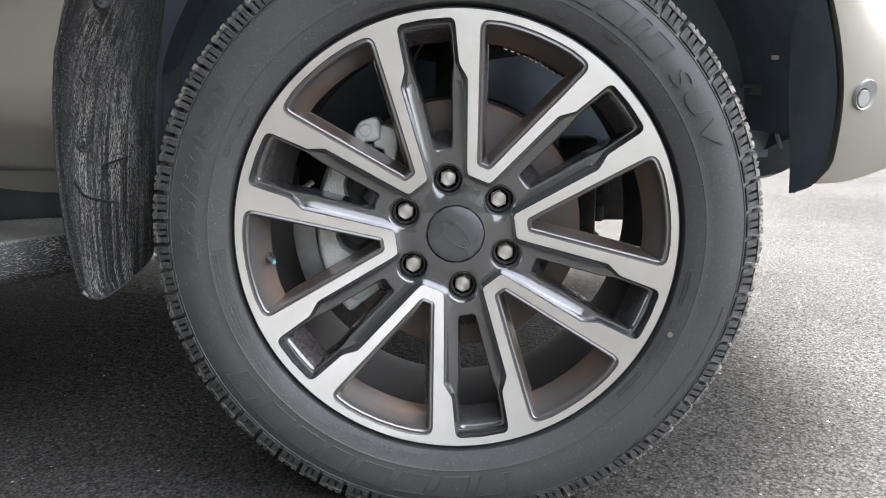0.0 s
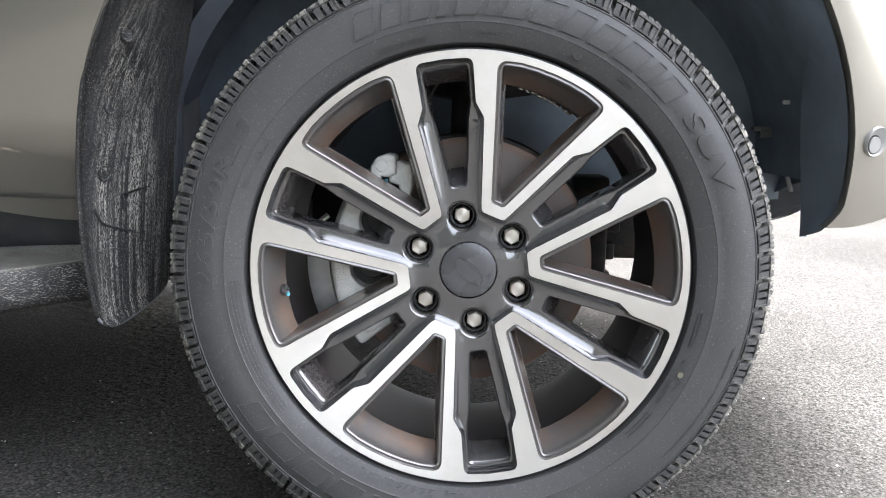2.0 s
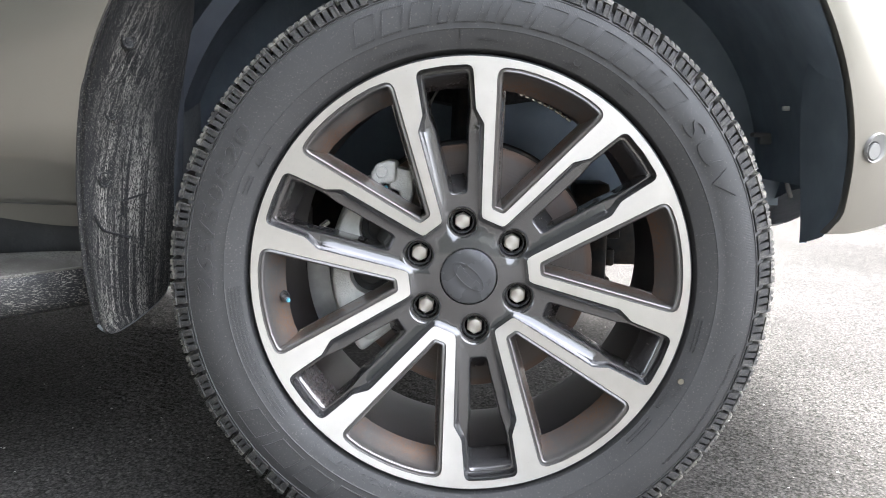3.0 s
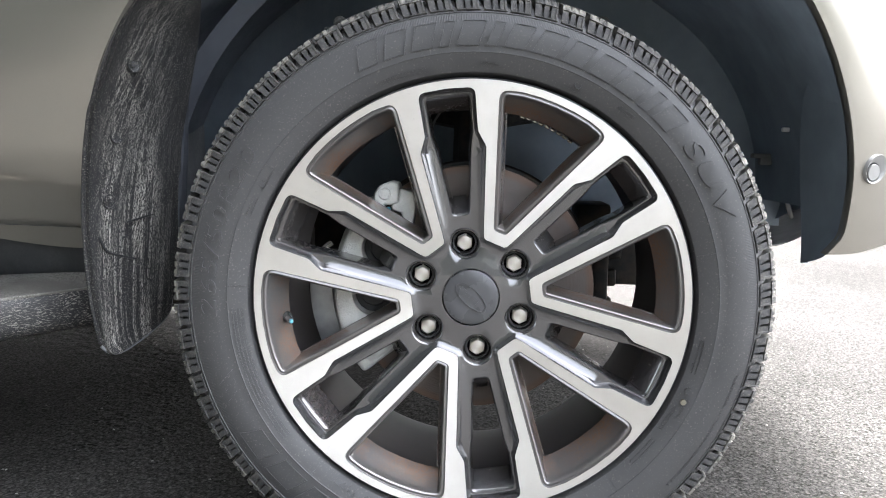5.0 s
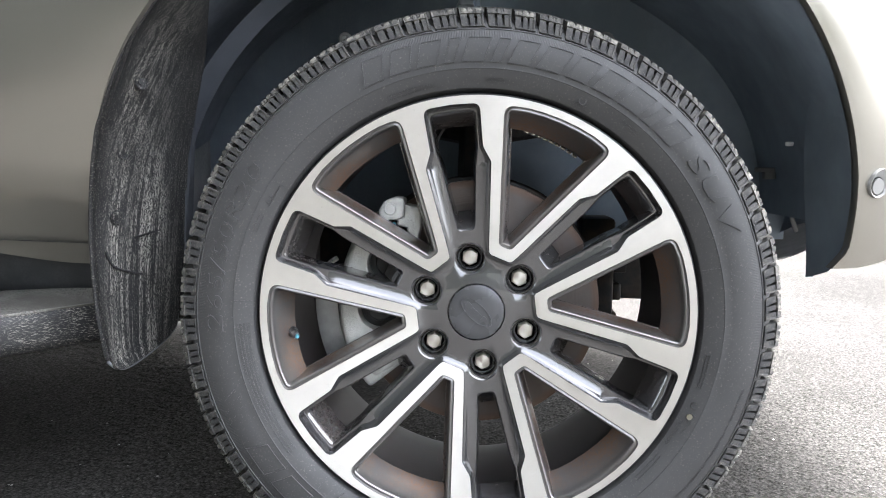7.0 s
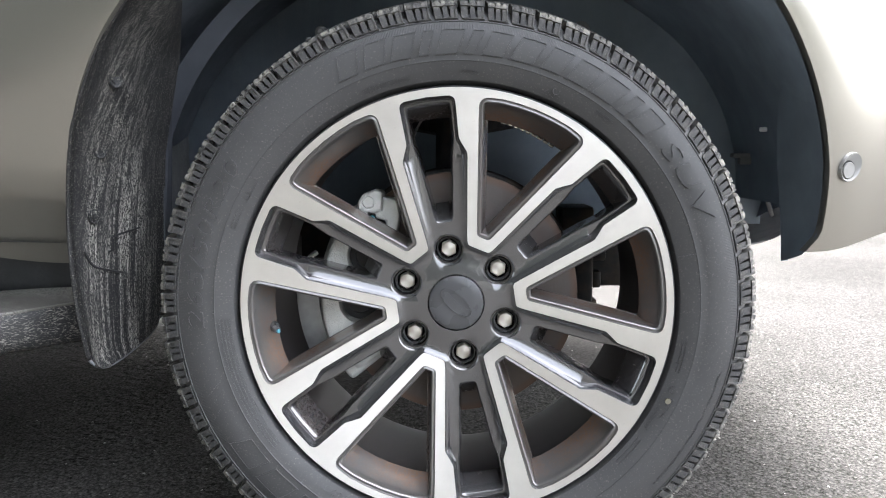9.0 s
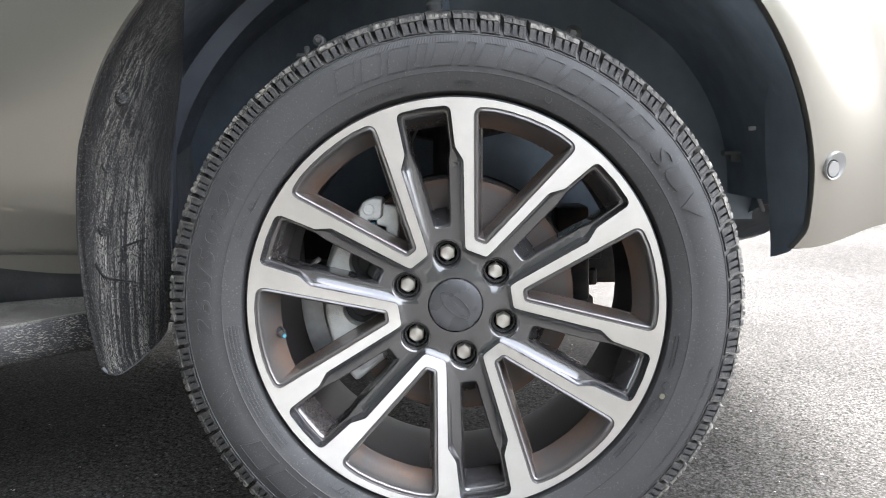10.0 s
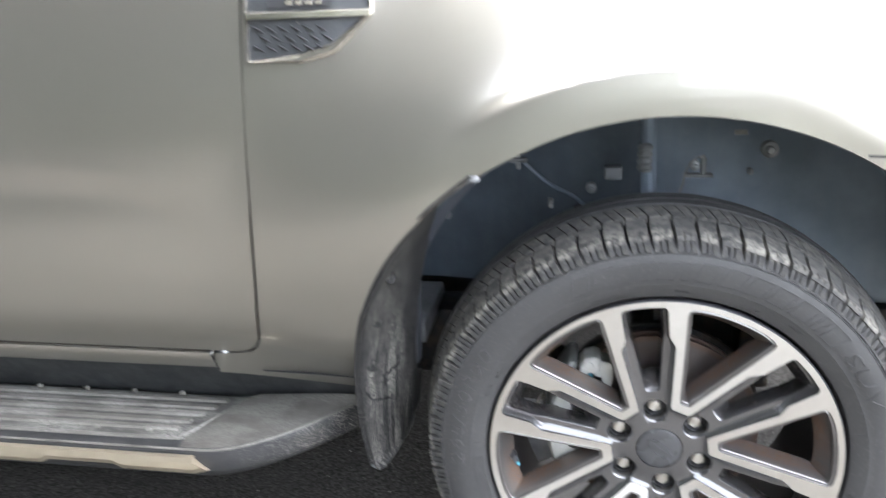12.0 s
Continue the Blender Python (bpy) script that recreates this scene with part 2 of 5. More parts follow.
def m_asphalt():
    n = Nodes("worn_asphalt").set(specular_ior_level=0.0)
    warped = n.t.nodes.new("ShaderNodeVectorMath")
    warped.operation = "MULTIPLY_ADD"
    jit = n.t.nodes.new("ShaderNodeTexNoise")
    jit.inputs["Scale"].default_value = 160
    n.link(n.co, jit.inputs["Vector"])
    n.link(jit.outputs["Color"], warped.inputs[0])
    warped.inputs[1].default_value = (0.004, 0.004, 0.004)
    n.link(n.co, warped.inputs[2])
    n.co = warped.outputs["Vector"]
    stones = n.ramp(n.cells(190, out="Color"), [(0.05, 0.036), (0.45, 0.058), (0.75, 0.072), (0.95, 0.098)])
    small = n.ramp(n.cells(420, out="Color"), [(0.1, 0.82), (0.6, 1.0), (0.95, 1.22)])
    sand = n.ramp(n.noise(420, 3, 0.7), [(0.36, 0.85), (0.64, 1.15)])
    binder = n.ramp(n.cells(190), [(0.30, 1.0), (0.75, 0.5)])
    stones = n.mix(1.0, stones, small, "MULTIPLY")
    patch = n.ramp(n.noise(1.3, 5, 0.6), [(0.35, 0.85), (0.7, 1.12)])
    col = n.mix(1.0, n.mix(1.0, n.mix(1.0, stones, binder, "MULTIPLY"), sand, "MULTIPLY"), patch, "MULTIPLY")
    col = n.mix(1.0, col, (1.0, 0.955, 0.89), "MULTIPLY")
    pale = n.ramp(n.noise(95, 2, 0.5), [(0.75, 0.0), (0.775, 1.0)])
    n.base(n.mix(n.math("MULTIPLY", pale, 0.4), col, (0.24, 0.23, 0.20)))
    n.rough(n.ramp(n.noise(200, 3), [(0.3, 0.6), (0.7, 0.85)]))
    n.bump(n.noise(330, 4, 0.7), 0.0012, 0.6)
    return n.mat


PAINT = m_paint()
RUBBER = m_rubber("sidewall_rubber", False)
TREAD = m_rubber("dusty_tread_rubber", True)
MACHINED = m_machined()
NUTSTEEL = m_machined("turned_steel", (0.50, 0.475, 0.42), (0.62, 0.595, 0.54), 0.75)
GUN = m_gunmetal()
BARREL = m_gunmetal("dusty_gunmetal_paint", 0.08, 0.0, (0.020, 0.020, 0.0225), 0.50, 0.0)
FLANK = m_gunmetal("brake_dusted_gunmetal_paint", 1.0, 0.55, (0.130, 0.127, 0.124), 0.28)
CAP = m_plastic("dark_grey_cap_plastic", (0.042, 0.0425, 0.044), 0.26)
NUT = m_metal("bright_steel", (0.66, 0.63, 0.58), 0.24)
COLLAR = m_plastic("dark_grey_seat", (0.030, 0.030, 0.032), 0.25)
SOCKET = m_plastic("black_pocket", (0.012, 0.012, 0.013), 0.5)
# One black plastic in several tones: haze and shade are put into the colours.
HAZED_BLACK = m_plastic("black_liner_plastic", (0.172, 0.212, 0.258), 0.5, mud=0.05)
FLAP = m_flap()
SHADED_LINER = m_plastic("mid_liner_plastic", (0.085, 0.095, 0.112), 0.5)
SHADED_WALL = m_plastic("rear_wall_plastic", (0.078, 0.098, 0.120), 0.5, mud=0.04)
SHADED_FOLD = m_plastic("fold_liner_plastic", (0.055, 0.060, 0.070), 0.5)
DEEP_SHADE_LINER = m_plastic("dark_liner_plastic", (0.035, 0.039, 0.046), 0.5, mud=0.05)
BOARD = m_board()
PAD = m_plastic("dusty_grey_step_rubber", (0.080, 0.076, 0.066), 0.6, mud=0.34, streak=(5, 14, 14))
GREYPLASTIC = m_plastic("dark_grey_plastic", (0.12, 0.125, 0.13), 0.55, mud=0.15)
ENDTOP = m_plastic("dusty_board_end_plastic", (0.050, 0.047, 0.041), 0.6, mud=0.16, streak=(5, 14, 14))
PADBASE = m_plastic("dark_step_rubber", (0.040, 0.039, 0.035), 0.6, mud=0.30, streak=(5, 14, 14))
CAST = m_metal("cast_iron_silver", (0.50, 0.505, 0.48), 0.40, 420, 0.0016, None, 0.35)
STEEL = m_metal("dirty_black_steel", (0.035, 0.036, 0.038), 0.55, 200, 0.0005, (0.06, 0.05, 0.04))
DISC = m_disc()
CHROME = m_metal("satin_champagne_trim", (0.42, 0.365, 0.275), 0.36, 120, 0.00002, None, 0.7, 0.94)
BRIGHT = m_metal("bright_chrome", (0.46, 0.44, 0.39), 0.14, 100, 0.00005, None, 0.9, 0.9)
ASPHALT = m_asphalt()
STONE = m_plastic("pale_stone", (0.22, 0.21, 0.19), 0.7)
WHITE = m_plastic("white_label", (0.75, 0.75, 0.74), 0.5)
BLUE = m_plastic("pale_blue_plastic", (0.05, 0.19, 0.24), 0.4)
GLASS = m_plastic("dark_tinted_glass", (0.01, 0.011, 0.012), 0.08, grain=5)
OCHRE = m_plastic("faded_ochre_paint", (0.09, 0.082, 0.06), 0.6)
SENSOR = m_plastic("light_grey_sensor_plastic", (0.15, 0.148, 0.14), 0.4)

# ---- mesh helpers ----


def part(name, verts, faces, material, parent=None, label="", sharp=35, fix=True):
    """One mesh object from vertices and faces."""
    me = bpy.data.meshes.new(name)
    me.from_pydata([tuple(v) for v in verts], [], faces)
    if fix:
        bm = bmesh.new()
        bm.from_mesh(me)
        bmesh.ops.remove_doubles(bm, verts=bm.verts, dist=1e-6)
        bmesh.ops.recalc_face_normals(bm, faces=bm.faces)
        bm.to_mesh(me)
        bm.free()
    me.polygons.foreach_set("use_smooth", [True] * len(me.polygons))
    me.set_sharp_from_angle(angle=radians(sharp))
    me.materials.append(material)
    ob = new(name, me)
    if parent:
        ob.parent = parent
    if label:
        ob["label"] = label
    return ob


def again(ob, m, parent=None):
    """Another object on the same mesh."""
    o = new(ob.name.split(".")[0], ob.data)
    o.parent = parent or ob.parent
    o.matrix_basis = m
    if "label" in ob:
        o["label"] = ob["label"]
    return o


def loft(loops, closed=True, ends=False):
    """Quads between loops of equal length."""
    n, verts, faces = len(loops[0]), [p for l in loops for p in l], []
    for k in range(len(loops) - 1):
        for i in range(n if closed else n - 1):
            j = (i + 1) % n
            faces.append((k * n + i, k * n + j, (k + 1) * n + j, (k + 1) * n + i))
    if ends:
        faces += [tuple(range(n))[::-1], tuple(range((len(loops) - 1) * n, len(loops) * n))]
    return verts, faces


def join(*pieces):
    verts, faces = [], []
    for v, f in pieces:
        o = len(verts)
        verts += list(v)
        faces += [tuple(i + o for i in g) for g in f]
    return verts, faces


def moved(piece, m):
    return [m @ Vector(v) for v in piece[0]], piece[1]


def block(x0, x1, y0, y1, z0, z1, bevel=0.003):
    """A box with bevelled edges."""
    bm = bmesh.new()
    bmesh.ops.create_cube(bm, size=1)
    for v in bm.verts:
        v.co = Vector(((x0 + x1) / 2 + v.co.x * (x1 - x0), (y0 + y1) / 2 + v.co.y * (y1 - y0), (z0 + z1) / 2 + v.co.z * (z1 - z0)))
    bmesh.ops.bevel(bm, geom=list(bm.edges), offset=bevel, segments=2, affect="EDGES", profile=0.5)
    out = [v.co.copy() for v in bm.verts], [tuple(v.index for v in f.verts) for f in bm.faces]
    bm.free()
    return out


def revolve(profile, n=128, closed=False):
    """A profile of (radius, y) turned about the y axis."""
    loops = [[(r * math.cos(2 * math.pi * k / n), y, r * math.sin(2 * math.pi * k / n)) for k in range(n)] for r, y in profile]
    if closed:
        loops.append(loops[0])
    return loft(loops)


def lathe(profile, n=32, ends=True):
    v, f = revolve(profile, n)
    if ends:
        f += [tuple(range(n)), tuple(range(len(v) - n, len(v)))]
    return v, f


def tube(points, radius, n=10):
    """A round bar along a smooth line through the points."""
    pts = [Vector(p) for p in points]
    line = []
    for i in range(len(pts) - 1):
        a, b, c, d = pts[max(i - 1, 0)], pts[i], pts[i + 1], pts[min(i + 2, len(pts) - 1)]
        for k in range(6):
            t = k / 6
            line.append(0.5 * (2 * b + (c - a) * t + (2 * a - 5 * b + 4 * c - d) * t * t + (3 * b - a - 3 * c + d) * t ** 3))
    line.append(pts[-1])
    loops, side = [], None
    for i, p in enumerate(line):
        d = (line[min(i + 1, len(line) - 1)] - line[max(i - 1, 0)]).normalized()
        side = d.orthogonal().normalized() if side is None else (side - d * side.dot(d)).normalized()
        up = d.cross(side)
        loops.append([p + radius * (math.cos(2 * math.pi * k / n) * side + math.sin(2 * math.pi * k / n) * up) for k in range(n)])
    return loft(loops, ends=True)


def rounded(points, radii, n=7):
    """A closed outline in the plane with its corners rounded."""
    out, m = [], len(points)
    for i in range(m):
        p, a, b = Vector(points[i]), Vector(points[i - 1]), Vector(points[(i + 1) % m])
        r = radii[i]
        u, w = (a - p).normalized(), (b - p).normalized()
        half = u.angle(w) / 2
        cut = min(r / max(math.tan(half), 1e-4), 0.48 * (a - p).length, 0.48 * (b - p).length)
        if r <= 0 or half > 1.54:
            out.append(p)
            continue
        s, e = p + u * cut, p + w * cut
        for k in range(n):
            t = k / (n - 1)
            out.append(s * (1 - t) ** 2 + p * 2 * t * (1 - t) + e * t * t)
    return out


def spaced(loop, step):
    """The closed outline with points at most a step apart."""
    out = []
    for i, p in enumerate(loop):
        q = loop[(i + 1) % len(loop)]
        k = max(1, math.ceil((q - p).length / step))
        out += [p.lerp(q, j / k) for j in range(k)]
    return out


def inset(loop, d):
    """The outline moved inwards by d (counter-clockwise outlines)."""
    n, out = len(loop), []
    for i in range(n):
        a, b, c = loop[i - 1], loop[i], loop[(i + 1) % n]
        t = ((b - a).normalized() + (c - b).normalized())
        t = t.normalized() if t.length > 1e-9 else (c - b).normalized()
        out.append(b + Vector((-t.y, t.x)) * d)
    return out


def inside(p, loop):
    x, y, hit = p[0], p[1], False
    for i in range(len(loop)):
        a, b = loop[i - 1], loop[i]
        if (a.y > y) != (b.y > y) and x < (b.x - a.x) * (y - a.y) / (b.y - a.y) + a.x:
            hit = not hit
    return hit


def filled(outer, holes, height, step=0.009):
    """Triangles over an outline with holes, in the wheel's plane, at the depth height(radius)."""
    from mathutils.geometry import delaunay_2d_cdt
    co, edges = [], []
    for loop in (outer, *holes):
        o = len(co)
        co += list(loop)
        edges += [(o + i, o + (i + 1) % len(loop)) for i in range(len(loop))]
    big = max(p.length for p in outer)
    k = int(big / step)
    lines = [l for l in (outer, *holes)]
    for i in range(-k, k + 1):
        for j in range(-k, k + 1):
            p = Vector(((i + 0.5 * (j % 2)) * step, j * step * 0.87))
            if inside(p, outer) and not any(inside(p, h) for h in holes) and min((p - q).length for l in lines for q in l) > step * 0.45:
                co.append(p)
    v, e, f, *_ = delaunay_2d_cdt(co, edges, [], 0, 1e-7)
    keep = []
    for t in f:
        c = sum((v[i] for i in t), Vector((0, 0))) / 3
        if inside(c, outer) and not any(inside(c, h) for h in holes):
            keep.append(tuple(t))
    return [(p.x, height(p.length), p.y) for p in v], keep


def smooth(a, b, x):
    t = min(max((x - a) / (b - a), 0.0), 1.0)
    return t * t * (3 - 2 * t)


def soft_steps(x, xs, ys):
    return float(np.interp(x, xs, ys))


# ---- ground ----


def grid_lines(a, b, step, back, ahead):
    """Closely set lines from a to b, then wider and wider ones out to the horizon."""
    def outwards(grow):
        d, w, out = 0.0, step, []
        while w < 0.03 and grow > 1:
            w *= grow
            d += w
            out.append(d)
        return out + [d + e for e in (0.3, 1.0, 3.0, 10.0, 40.0, 150.0, 600.0)]
    return np.array([a - d for d in outwards(back)[::-1]] + list(np.arange(a, b, step)) + [b + d for d in outwards(ahead)])


def asphalt_sheet():
    """One sheet to the horizon; by the wheel its single stones stand up."""
    rng = np.random.default_rng(3)
    xs, ys = grid_lines(-0.65, 1.30, 0.0046, 1.014, 1.014), grid_lines(-0.55, 0.90, 0.0046, 1.0, 1.014)
    gx, gy = np.meshgrid(xs, ys)
    size = np.sqrt(np.gradient(xs)[None, :] * np.gradient(ys)[:, None])
    size = np.where(size < 0.1, size, 0.0)
    even = np.clip(3.0 * np.minimum(np.gradient(xs)[None, :], np.gradient(ys)[:, None]) / np.maximum(np.gradient(xs)[None, :], np.gradient(ys)[:, None]) - 1.6, 0.0, 1.0)
    fine = rng.normal(0, 1, gx.shape)
    broad = sum(np.roll(np.roll(rng.normal(0, 1, gx.shape) if (i, j) == (0, 0) else fine, i, 0), j, 1) for i in (-1, 0, 1) for j in (-1, 0, 1)) / 3
    gz = np.clip(0.115 * fine + 0.07 * broad, -0.4, 0.3) * np.minimum(size, 0.012) * even
    gx = gx + rng.uniform(-0.33, 0.33, gx.shape) * size * even
    gy = gy + rng.uniform(-0.33, 0.33, gx.shape) * size * even
    rows, cols = gx.shape
    i = (np.arange(rows - 1)[:, None] * cols + np.arange(cols - 1)[None, :]).ravel()
    quads = np.stack([i, i + 1, i + cols + 1, i + cols], 1)
    me = bpy.data.meshes.new("ground")
    me.vertices.add(rows * cols)
    me.vertices.foreach_set("co", np.stack([gx, gy, gz], 2).astype(np.float32).ravel())
    me.loops.add(quads.size)
    me.loops.foreach_set("vertex_index", quads.astype(np.int32).ravel())
    me.polygons.add(len(quads))
    me.polygons.foreach_set("loop_start", np.arange(0, quads.size, 4, dtype=np.int32))
    me.update(calc_edges=True)
    me.validate()
    me.polygons.foreach_set("use_smooth", np.zeros(len(me.polygons), dtype=bool))
    me.materials.append(ASPHALT)
    return new("ground", me)


ground = tagged(asphalt_sheet(), "coarse grey worn asphalt with pale stone chips", "ground", kind="structure")

# Kerb and verge are out of view, added to shape the paint's reflections.
KERB = m_plastic("pale_concrete", (0.045, 0.044, 0.041), 0.8, mud=0.2, grain=200)
added_kerb_rows = [[(x, -3.30, 0.001), (x, -3.31, 0.115), (x, -3.33, 0.13), (x, -3.44, 0.132), (x, -3.45, 0.10)] for x in np.linspace(-16, 12, 29)]
tagged(part("kerb", *loft(added_kerb_rows, closed=False), KERB), "unseen concrete kerb, added to band the paint's reflections", "kerb", kind="structure")
GRASS = m_plastic("verge_grass", (0.045, 0.044, 0.032), 0.8, mud=0.1, grain=200)
tagged(part("verge", *loft([[(x, -3.45, 0.09), (x, -4.2, 0.12), (x, -8.0, 0.14)] for x in np.linspace(-16, 12, 29)], closed=False), GRASS), "unseen grass verge, added to darken the door's reflections", "verge", kind="structure")
# Unseen hedge, assumed from green reflections; its height is set to block sky.
added_hedge_rows = []
for i in range(81):
    row = []
    for j, (y, z) in enumerate(((-4.6, 0.0), (-4.2, 0.6), (-4.1, 1.4), (-4.2, 2.2), (-4.4, 3.0), (-4.8, 3.6), (-5.5, 3.8), (-6.2, 3.4), (-6.6, 0.0))):
        x = -16.0 + 26.0 * i / 80
        tall = 0.12 + 2.3 * smooth(1.2, -2.2, x)
        k = noise.noise(Vector((x * 1.7, j * 0.9, 0))) + 0.6 * noise.noise(Vector((x * 4.1, j * 2.2, 5)))
        row.append((x, y + 0.35 * k, max(0.0, z * tall + (0.35 * k if j not in (0, 8) else 0.0))))
    added_hedge_rows.append(row)
LEAF = m_plastic("hedge_leaves", (0.026, 0.031, 0.022), 0.6)
tagged(part("backdrop", *loft(added_hedge_rows, closed=False), LEAF), "unseen hedge, assumed from dark green reflections and sized to block sky", "hedge", kind="structure")

# Tree crown out of view, added overhead to cut the sky light on the left.
added_crown_rows = []
for i in range(33):
    u = -math.pi / 2 + math.pi * i / 32
    ring = []
    for j in range(48):
        w = 2 * math.pi * j / 48
        d = Vector((math.sin(u), math.cos(u) * math.cos(w), math.cos(u) * math.sin(w)))
        k = 1.0 + 0.16 * noise.noise(d * 3.1) + 0.08 * noise.noise(d * 8.0)
        ring.append((-4.0 + 3.8 * d.x * k, -2.2 + 3.2 * d.y * k, 4.1 + 1.4 * d.z * k))
    added_crown_rows.append(ring)
tagged(part("backdrop_tree", *loft(added_crown_rows), LEAF), "unseen dark green tree crown, added overhead to block sky light", "tree crown", kind="structure")

car = tagged(new("car"), "grey metallic sport utility car parked on asphalt, dusty black plastic trim", "car")

# ---- the front wheel, in its own frame: y is the axle, the outer face looks to -y ----
HUB_Z = 0.368
LUGS = [radians(98 - 60 * k) for k in range(6)]


def face_y(r):
    return -0.015 - (r - 0.08) * 0.1333


def floor_y(r):
    """Depth of the painted channels between the machined spokes, and of the hub."""
    if r < 0.072:
        return -0.0085 - 0.002 * smooth(0.066, 0.035, r)
    return face_y(r) + 0.0065 + 0.055 * (r - 0.08) * smooth(0.072, 0.09, r) - 0.001 * smooth(0.09, 0.072, r)


def turned(p, a):
    return Vector((p[0] * math.cos(a) - p[1] * math.sin(a), p[0] * math.sin(a) + p[1] * math.cos(a)))


def on_wheel(loop, height, drop=0.0):
    return [(p.x, height(p.length) + drop, p.y) for p in loop]


# the large window inside each V
side = [(0.0915, -0.0085), (0.254, -0.0722)]
arc = [(0.2655 * math.cos(radians(a)), 0.2655 * math.sin(radians(a))) for a in (-9.5, -5, 0, 5, 9.5)]
big_shape = [side[0], side[1], *arc, (0.254, 0.0722), (0.0915, 0.0085)]
big_radii = [0.007, 0.013, 0, 0, 0, 0, 0, 0.013, 0.007]
BIG = [spaced(rounded([turned(p, a + radians(30)) for p in big_shape], big_radii), 0.007) for a in LUGS]
# the star: apexes of the Vs and the narrow windows, one outline round the hub
half = [(0.0735, 0.0255), (0.0835, 0.0262), (0.190, 0.0412), (0.2095, 0.0330), (0.2625, 0.0352)]
star, star_r = [], []
for a in reversed(LUGS):
    pts = [(u, -v) for u, v in half] + [(0.2645, 0.0)] + half[::-1]
    star += [turned(p, a) for p in pts]
    star_r += [0.006, 0.03, 0.009, 0.010, 0.010, 0, 0.010, 0.010, 0.009, 0.03, 0.006]
STAR = spaced(rounded(star, star_r), 0.006)
# the holes at the bottom of the channels
hole_shape = [(0.106, -0.0115), (0.190, -0.0225), (0.210, -0.0272), (0.2570, -0.0292), (0.2578, 0), (0.2570, 0.0292), (0.210, 0.0272), (0.190, 0.0225), (0.106, 0.0115)]
HOLES = [spaced(rounded([turned(p, a) for p in hole_shape], [0.007, 0.02, 0.02, 0.008, 0, 0.008, 0.02, 0.02, 0.007]), 0.007) for a in LUGS]


def circle(r, n, c=(0, 0)):
    return [Vector((c[0] + r * math.cos(2 * math.pi * k / n), c[1] + r * math.sin(2 * math.pi * k / n))) for k in range(n)]


RIM = circle(0.2742, 200)
lug_at = [turned((0.06985, 0), a) for a in LUGS]
POCKETS = [circle(0.0212, 28, c) for c in lug_at]


def casting():
    """The painted part of the alloy wheel: window walls, channels, hub and back."""
    pieces = []
    width = [1.0 - 0.6 * smooth(0.185, 0.207, p.length) - 0.35 * smooth(0.10, 0.08, p.length) for p in STAR]
    rings = [STAR] + [[p + (q - p) * w for p, q, w in zip(STAR, inset(STAR, d), width)] for d in (0.0008, 0.0014, 0.0030, 0.0044, 0.0056, 0.0110)]
    depth = (0.0, 0.34, 0.42, 0.47, 0.57, 0.74, 1.0)
    loops = []
    for ring, k in zip(rings, depth):
        loops.append([(p.x, face_y(s.length) + k * (floor_y(p.length) - face_y(s.length)), p.y) for p, s in zip(ring, STAR)])
    loops[-1] = on_wheel(rings[-1], floor_y)
    pieces.append(loft(loops))
    pieces.append(filled(rings[-1], HOLES + POCKETS + [circle(0.0374, 64)], floor_y, 0.008))
    for h, a in zip(HOLES, LUGS):
        axis = Vector((math.cos(a), math.sin(a)))
        loops = []
        for d, y in ((0, 0), (0.0004, 0.0006), (0.0012, 0.0016), (0.0018, 0.0036), (0.0030, 0.014), (0.0042, 0.036)):
            ring = [p + axis * (0.55 * y * smooth(0.128, 0.108, q.dot(axis)) - 0.40 * y * smooth(0.235, 0.257, q.dot(axis))) for p, q in zip(inset(h, d), h)]
            loops.append([(p.x, floor_y(q.length) + y, p.y) for p, q in zip(ring, h)])
        pieces.append(loft(loops))
    for c in lug_at:
        pieces.append(loft([[(p.x, floor_y(0.065) + y if k else floor_y(p.length), p.y) for p in circle(r, 28, c)] for k, (r, y) in enumerate(((0.0212, 0), (0.0200, 0.0004), (0.0188, 0.0016), (0.0178, 0.0045), (0.0168, 0.012), (0.0160, 0.030)))], ends=False))
    pieces.append(revolve([(0.0374, floor_y(0.0374)), (0.0366, floor_y(0.0374) + 0.002), (0.0366, 0.004), (0.002, 0.004)], 64))
    back = filled(circle(0.262, 120), [inset(w, 0.0125) for w in BIG] + [inset(h, 0.0030) for h in HOLES], lambda r: face_y(r) + 0.042, 0.02)
    pieces.append(back)
    return join(*pieces)


wheel = part("wheel", *casting(), GUN, car, "alloy wheel with six V spokes, machined faces and gunmetal channels", sharp=38)
wheel.location = (0, 0, HUB_Z)
spoke = None
for k in range(6):
    if spoke is None:
        steps = ((0.0, 0.0), (0.0006, 0.0022), (0.0013, 0.0030), (0.0021, 0.0028), (0.0031, 0.0021), (0.0043, 0.0020), (0.0055, 0.0029), (0.0064, 0.0048), (0.0069, 0.0080), (0.0078, 0.015), (0.0098, 0.028), (0.0125, 0.044))
        scoop = [[p * (1 - 0.052 * smooth(0.008, 0.044, h) * smooth(0.22, 0.262, q.length)) for p, q in zip(inset(BIG[0], d), BIG[0])] for d, h in steps]
        spoke = part("v_spoke", *loft([[(p.x, face_y(q.length) + h, p.y) for p, q in zip(ring, BIG[0])] for ring, (d, h) in zip(scoop, steps)]), FLANK, wheel, "gunmetal inner flank of a V spoke", sharp=38)
    else:
        again(spoke, pose(0, 0, 0, 0, 60 * k, 0))
part("machined_face", *filled(RIM, BIG + [STAR], face_y, 0.010), MACHINED, wheel, "brushed machined aluminium spoke and rim face", sharp=60)
